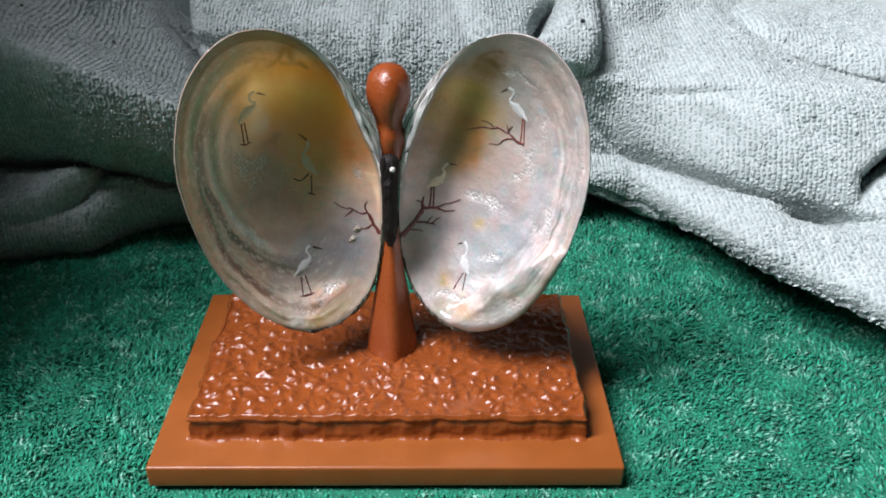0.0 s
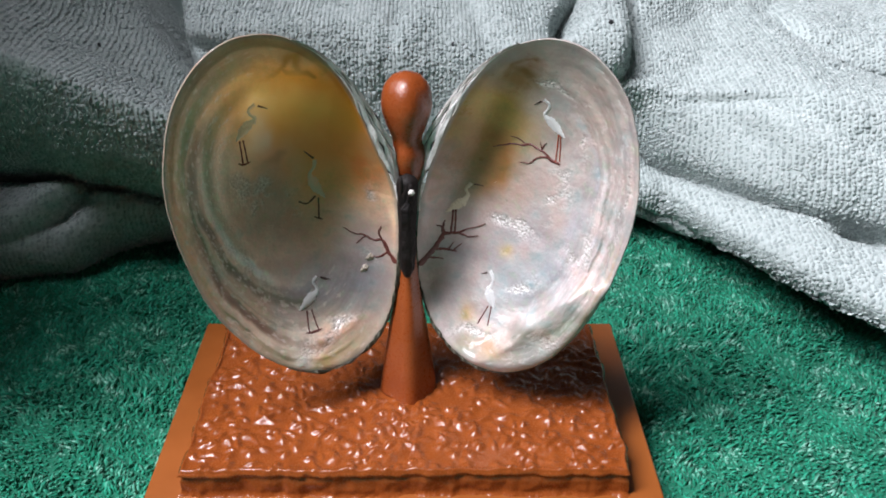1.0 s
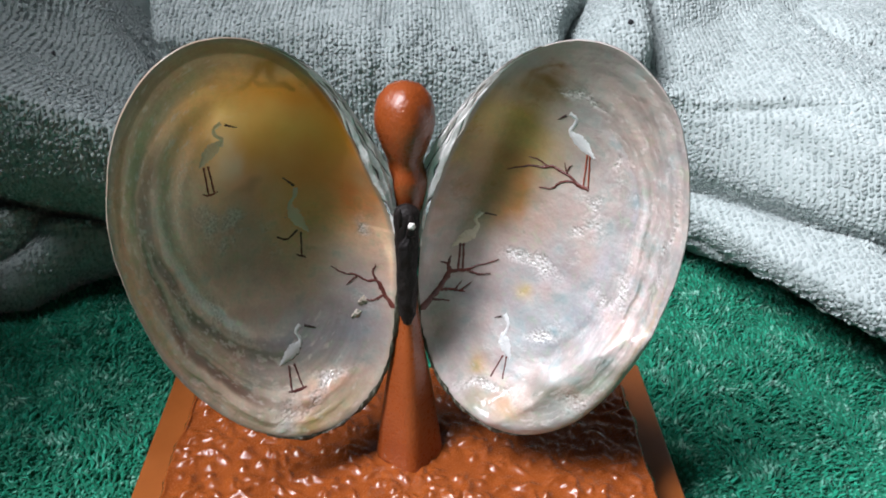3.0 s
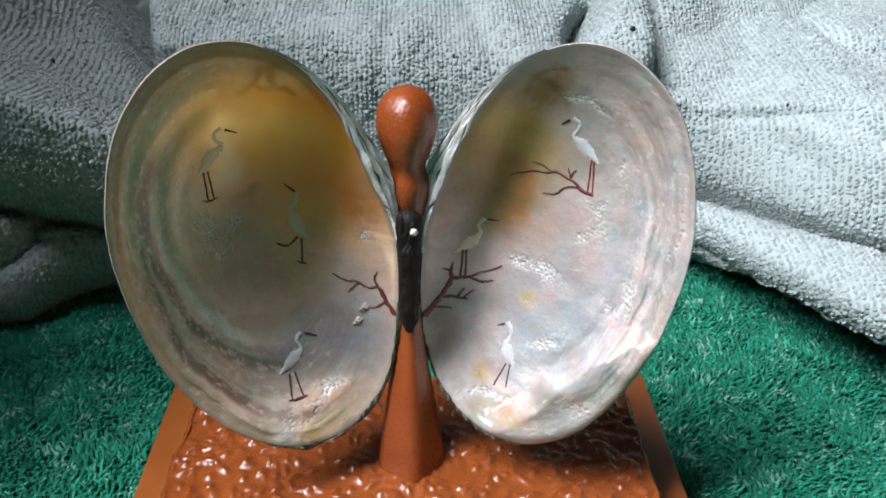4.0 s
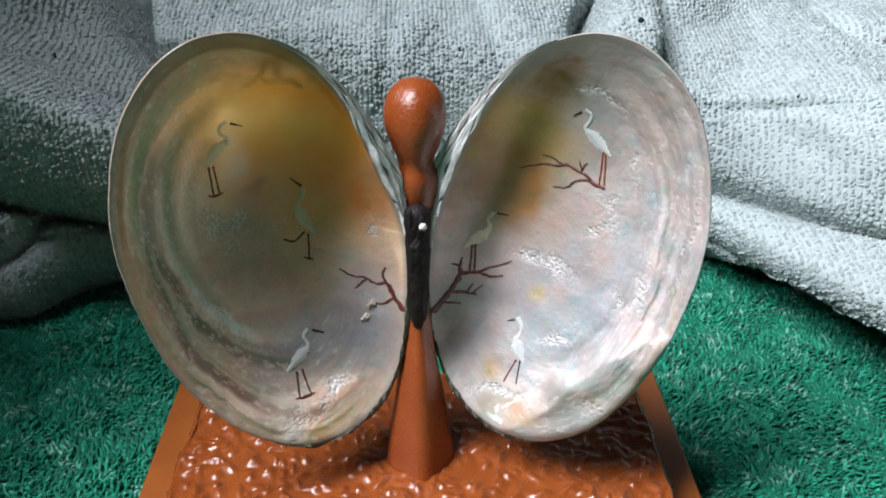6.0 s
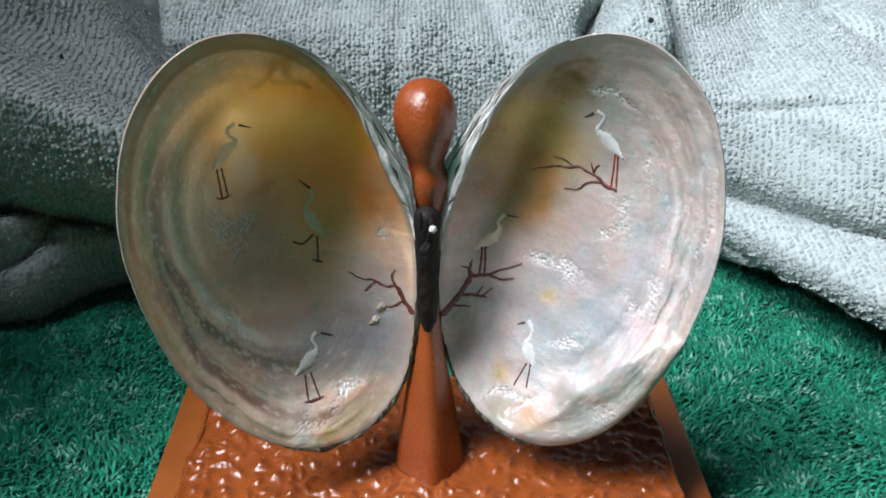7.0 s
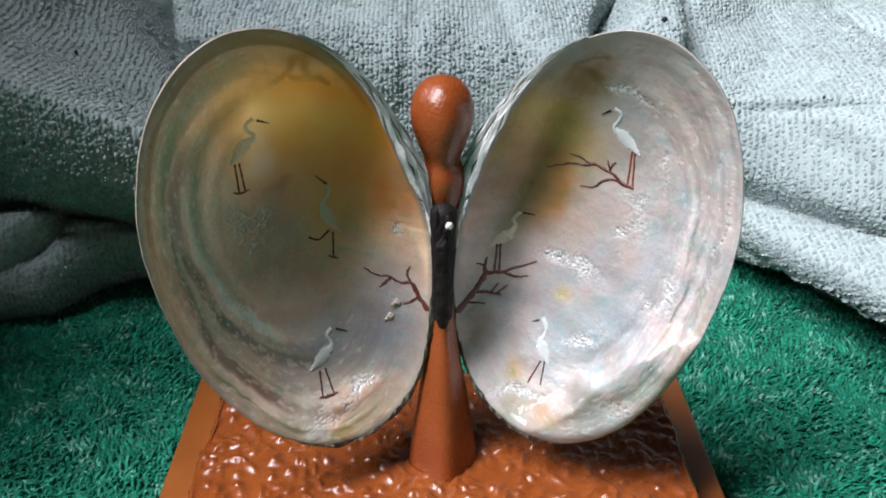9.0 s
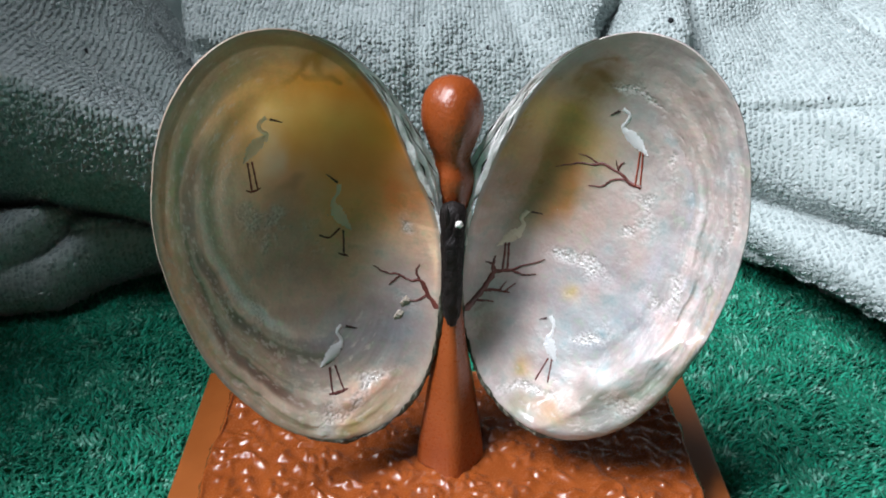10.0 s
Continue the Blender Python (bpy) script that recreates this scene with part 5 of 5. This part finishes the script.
motif(LEFT, wing_left, [(-0.059, 0.391), (-0.102, 0.358), (-0.143, 0.314)], [(-0.055, 0.453), (-0.079, 0.437), (-0.076, 0.414), (-0.057, 0.395), (-0.066, 0.372)], [(-0.043, 0.445), (-0.002, 0.426)],
      [[(-0.129, 0.313), (-0.125, 0.207)], [(-0.114, 0.313), (-0.105, 0.216)]], [(-0.147, 0.218), (-0.122, 0.208), (-0.093, 0.214)], M_GREY, M_REDLEG)
motif(LEFT, wing_left, [(0.150, 0.108), (0.169, 0.051), (0.207, -0.010)], [(0.178, 0.168), (0.173, 0.137), (0.155, 0.112), (0.152, 0.087)], [(0.173, 0.175), (0.135, 0.214)],
      [[(0.179, -0.006), (0.171, -0.101)], [(0.167, 0.003), (0.126, -0.024), (0.089, -0.007)]], [(0.150, -0.089), (0.170, -0.100), (0.186, -0.108)], M_GREY, M_BRANCH)
motif(LEFT, wing_left, [(0.107, -0.411), (0.066, -0.440), (0.013, -0.475)], [(0.120, -0.352), (0.099, -0.372), (0.109, -0.403), (0.098, -0.429)], [(0.134, -0.359), (0.176, -0.377)],
      [[(0.047, -0.485), (0.035, -0.567)], [(0.068, -0.484), (0.079, -0.568)]], [(0.020, -0.566), (0.055, -0.570), (0.092, -0.566)], M_WHITE, M_BRANCH)
branch(LEFT, wing_left, [([(0.441, -0.304), (0.422, -0.261), (0.408, -0.209), (0.375, -0.211), (0.343, -0.190), (0.305, -0.185), (0.267, -0.155)], (0.020, 0.013, 0.010, 0.007, 0.004)),
                         ([(0.402, -0.205), (0.397, -0.174), (0.407, -0.143)], (0.008, 0.003)), ([(0.349, -0.195), (0.311, -0.231)], (0.006, 0.003)),
                         ([(0.420, -0.256), (0.395, -0.283), (0.371, -0.289), (0.352, -0.282)], (0.009, 0.004))], 90)
for u, v, r in ((0.361, -0.289, 0.015), (0.349, -0.300, 0.011), (0.333, -0.343, 0.014), (0.320, -0.353, 0.009)):
    blister(LEFT, wing_left, u, v, r)

motif(RIGHT, wing_right, [(-0.003, 0.407), (0.046, 0.371), (0.096, 0.328)], [(-0.004, 0.473), (0.020, 0.457), (0.014, 0.433), (0.001, 0.411), (0.012, 0.390)], [(-0.015, 0.464), (-0.046, 0.443)],
      [[(0.068, 0.336), (0.067, 0.216)], [(0.078, 0.336), (0.085, 0.221)]], None, M_WHITE, M_REDLEG)
branch(RIGHT, wing_right, [([(0.088, 0.210), (0.042, 0.219), (0.018, 0.240), (-0.022, 0.251), (-0.052, 0.265), (-0.088, 0.252), (-0.130, 0.252), (-0.171, 0.240), (-0.220, 0.222)], (0.015, 0.014, 0.011, 0.008, 0.003)),
                           ([(-0.068, 0.258), (-0.111, 0.279), (-0.146, 0.283)], (0.008, 0.003)), ([(0.030, 0.226), (-0.021, 0.210), (-0.049, 0.182), (-0.098, 0.175)], (0.009, 0.007, 0.003)),
                           ([(0.000, 0.248), (0.006, 0.272), (0.018, 0.287)], (0.006, 0.003)), ([(0.000, 0.252), (-0.012, 0.287)], (0.005, 0.003))], 110)
motif(RIGHT, wing_right, [(-0.310, -0.029), (-0.344, -0.060), (-0.384, -0.094)], [(-0.300, 0.042), (-0.320, 0.012), (-0.311, -0.015), (-0.323, -0.042)], [(-0.290, 0.036), (-0.248, 0.032)],
      [[(-0.360, -0.083), (-0.358, -0.194)], [(-0.351, -0.084), (-0.343, -0.192)]], None, M_GREY, M_BRANCH)
branch(RIGHT, wing_right, [([(-0.441, -0.326), (-0.422, -0.290), (-0.410, -0.267), (-0.393, -0.229), (-0.384, -0.199), (-0.364, -0.193), (-0.328, -0.192), (-0.296, -0.174), (-0.257, -0.160), (-0.221, -0.136)], (0.020, 0.020, 0.017, 0.013, 0.008, 0.003)),
                           ([(-0.328, -0.195), (-0.287, -0.208), (-0.243, -0.199)], (0.010, 0.003)), ([(-0.381, -0.197), (-0.388, -0.165), (-0.384, -0.131)], (0.013, 0.005)),
                           ([(-0.388, -0.163), (-0.410, -0.149)], (0.008, 0.003)), ([(-0.402, -0.261), (-0.365, -0.267), (-0.324, -0.278)], (0.012, 0.010, 0.004)), ([(-0.359, -0.269), (-0.341, -0.235)], (0.007, 0.003)),
                           ([(-0.342, -0.274), (-0.309, -0.241)], (0.007, 0.003)), ([(-0.428, -0.294), (-0.402, -0.300), (-0.368, -0.310)], (0.011, 0.004))], 130)
motif(RIGHT, wing_right, [(-0.159, -0.407), (-0.138, -0.449), (-0.107, -0.497)], [(-0.163, -0.339), (-0.143, -0.367), (-0.143, -0.398), (-0.154, -0.421)], [(-0.173, -0.350), (-0.199, -0.360)],
      [[(-0.138, -0.490), (-0.166, -0.573)], [(-0.124, -0.489), (-0.118, -0.569)]], None, M_WHITE, M_BRANCH)


def dark_core():
    """The blackish lumpy strip that joins the two shells at the hinge; its top stands in for shade in the gap."""
    z = np.linspace(0.84, 1.31, 60)
    r = np.interp(z, [0.84, 0.88, 1.0, 1.15, 1.20, 1.25, 1.28, 1.295, 1.31], [0.012, 0.032, 0.036, 0.039, 0.042, 0.046, 0.046, 0.038, 0.012])
    a = np.linspace(0, 2 * np.pi, 28, endpoint=False)
    lump = 1 + 0.10 * waves(a[:, None] * 2, z[None] * 14, 81, 3)
    x = 0.004 + r * lump * np.cos(a)[:, None]
    y = 0.785 + 0.10 * (z - 0.85) + r * lump * np.sin(a)[:, None] * 0.9
    verts = np.stack([x, y, np.broadcast_to(z, x.shape)], -1).reshape(-1, 3)
    faces = [tuple(q) for q in grid_faces(28, 60, True)] + [tuple(i * 60 for i in range(28))[::-1], tuple(i * 60 + 59 for i in range(28))]
    return mesh_of("joint", verts, faces, M_DARK)


joint = part("joint", dark_core(), sculpture, "blackish-brown painted lumpy joint between the shells, its top standing in for shade")


def lump_mesh(name, centre, size, mat, seed):
    bm = bmesh.new()
    bmesh.ops.create_icosphere(bm, subdivisions=3, radius=1.0)
    for p in bm.verts:
        k = 1 + 0.3 * noise.noise(p.co * 1.8 + Vector((seed, 0, 0)))
        p.co = Vector([c + s * k * x for c, s, x in zip(centre, size, p.co)])
    return from_bmesh(name, bm, mat, True)


def joint_ridge():
    """The front of the joint: a narrow lumpy ridge with a thin neck on top."""
    z = np.linspace(0.86, 1.285, 70)
    r = np.interp(z, [0.86, 0.90, 1.0, 1.15, 1.185, 1.205, 1.24, 1.27, 1.285], [0.012, 0.026, 0.031, 0.032, 0.026, 0.015, 0.013, 0.013, 0.005])
    a = np.linspace(0, 2 * np.pi, 24, endpoint=False)
    lump = 1 + 0.22 * waves(a[:, None] * 2, z[None] * 22, 83, 3)
    x = 0.002 + 0.018 * np.clip((z - 1.18) / 0.05, 0, 1) + r * lump * np.cos(a)[:, None]
    y = 0.748 + 0.10 * (z - 0.85) + r * lump * np.sin(a)[:, None] * 0.8
    verts = np.stack([x, y, np.broadcast_to(z, x.shape)], -1).reshape(-1, 3)
    faces = [tuple(q) for q in grid_faces(24, 70, True)] + [tuple(i * 70 for i in range(24))[::-1], tuple(i * 70 + 69 for i in range(24))]
    return mesh_of("joint_ridge", verts, faces, M_DARK)


part("joint_ridge", joint_ridge(), joint, "glossy blackish ridge of hardened glue and paint")
part("stub", lump_mesh("stub", (-0.016, 0.745, 1.300), (0.009, 0.010, 0.038), M_DARK, 1), joint, "thin broken black stub")
part("glue_drop", lump_mesh("glue_drop", (0.024, 0.742, 1.272), (0.013, 0.013, 0.013), M_GLUE, 2), joint, "shiny whitish drop of glue")
part("glue_lump", lump_mesh("glue_lump", (0.020, 0.775, 1.228), (0.018, 0.016, 0.018), M_DARK, 3), joint)
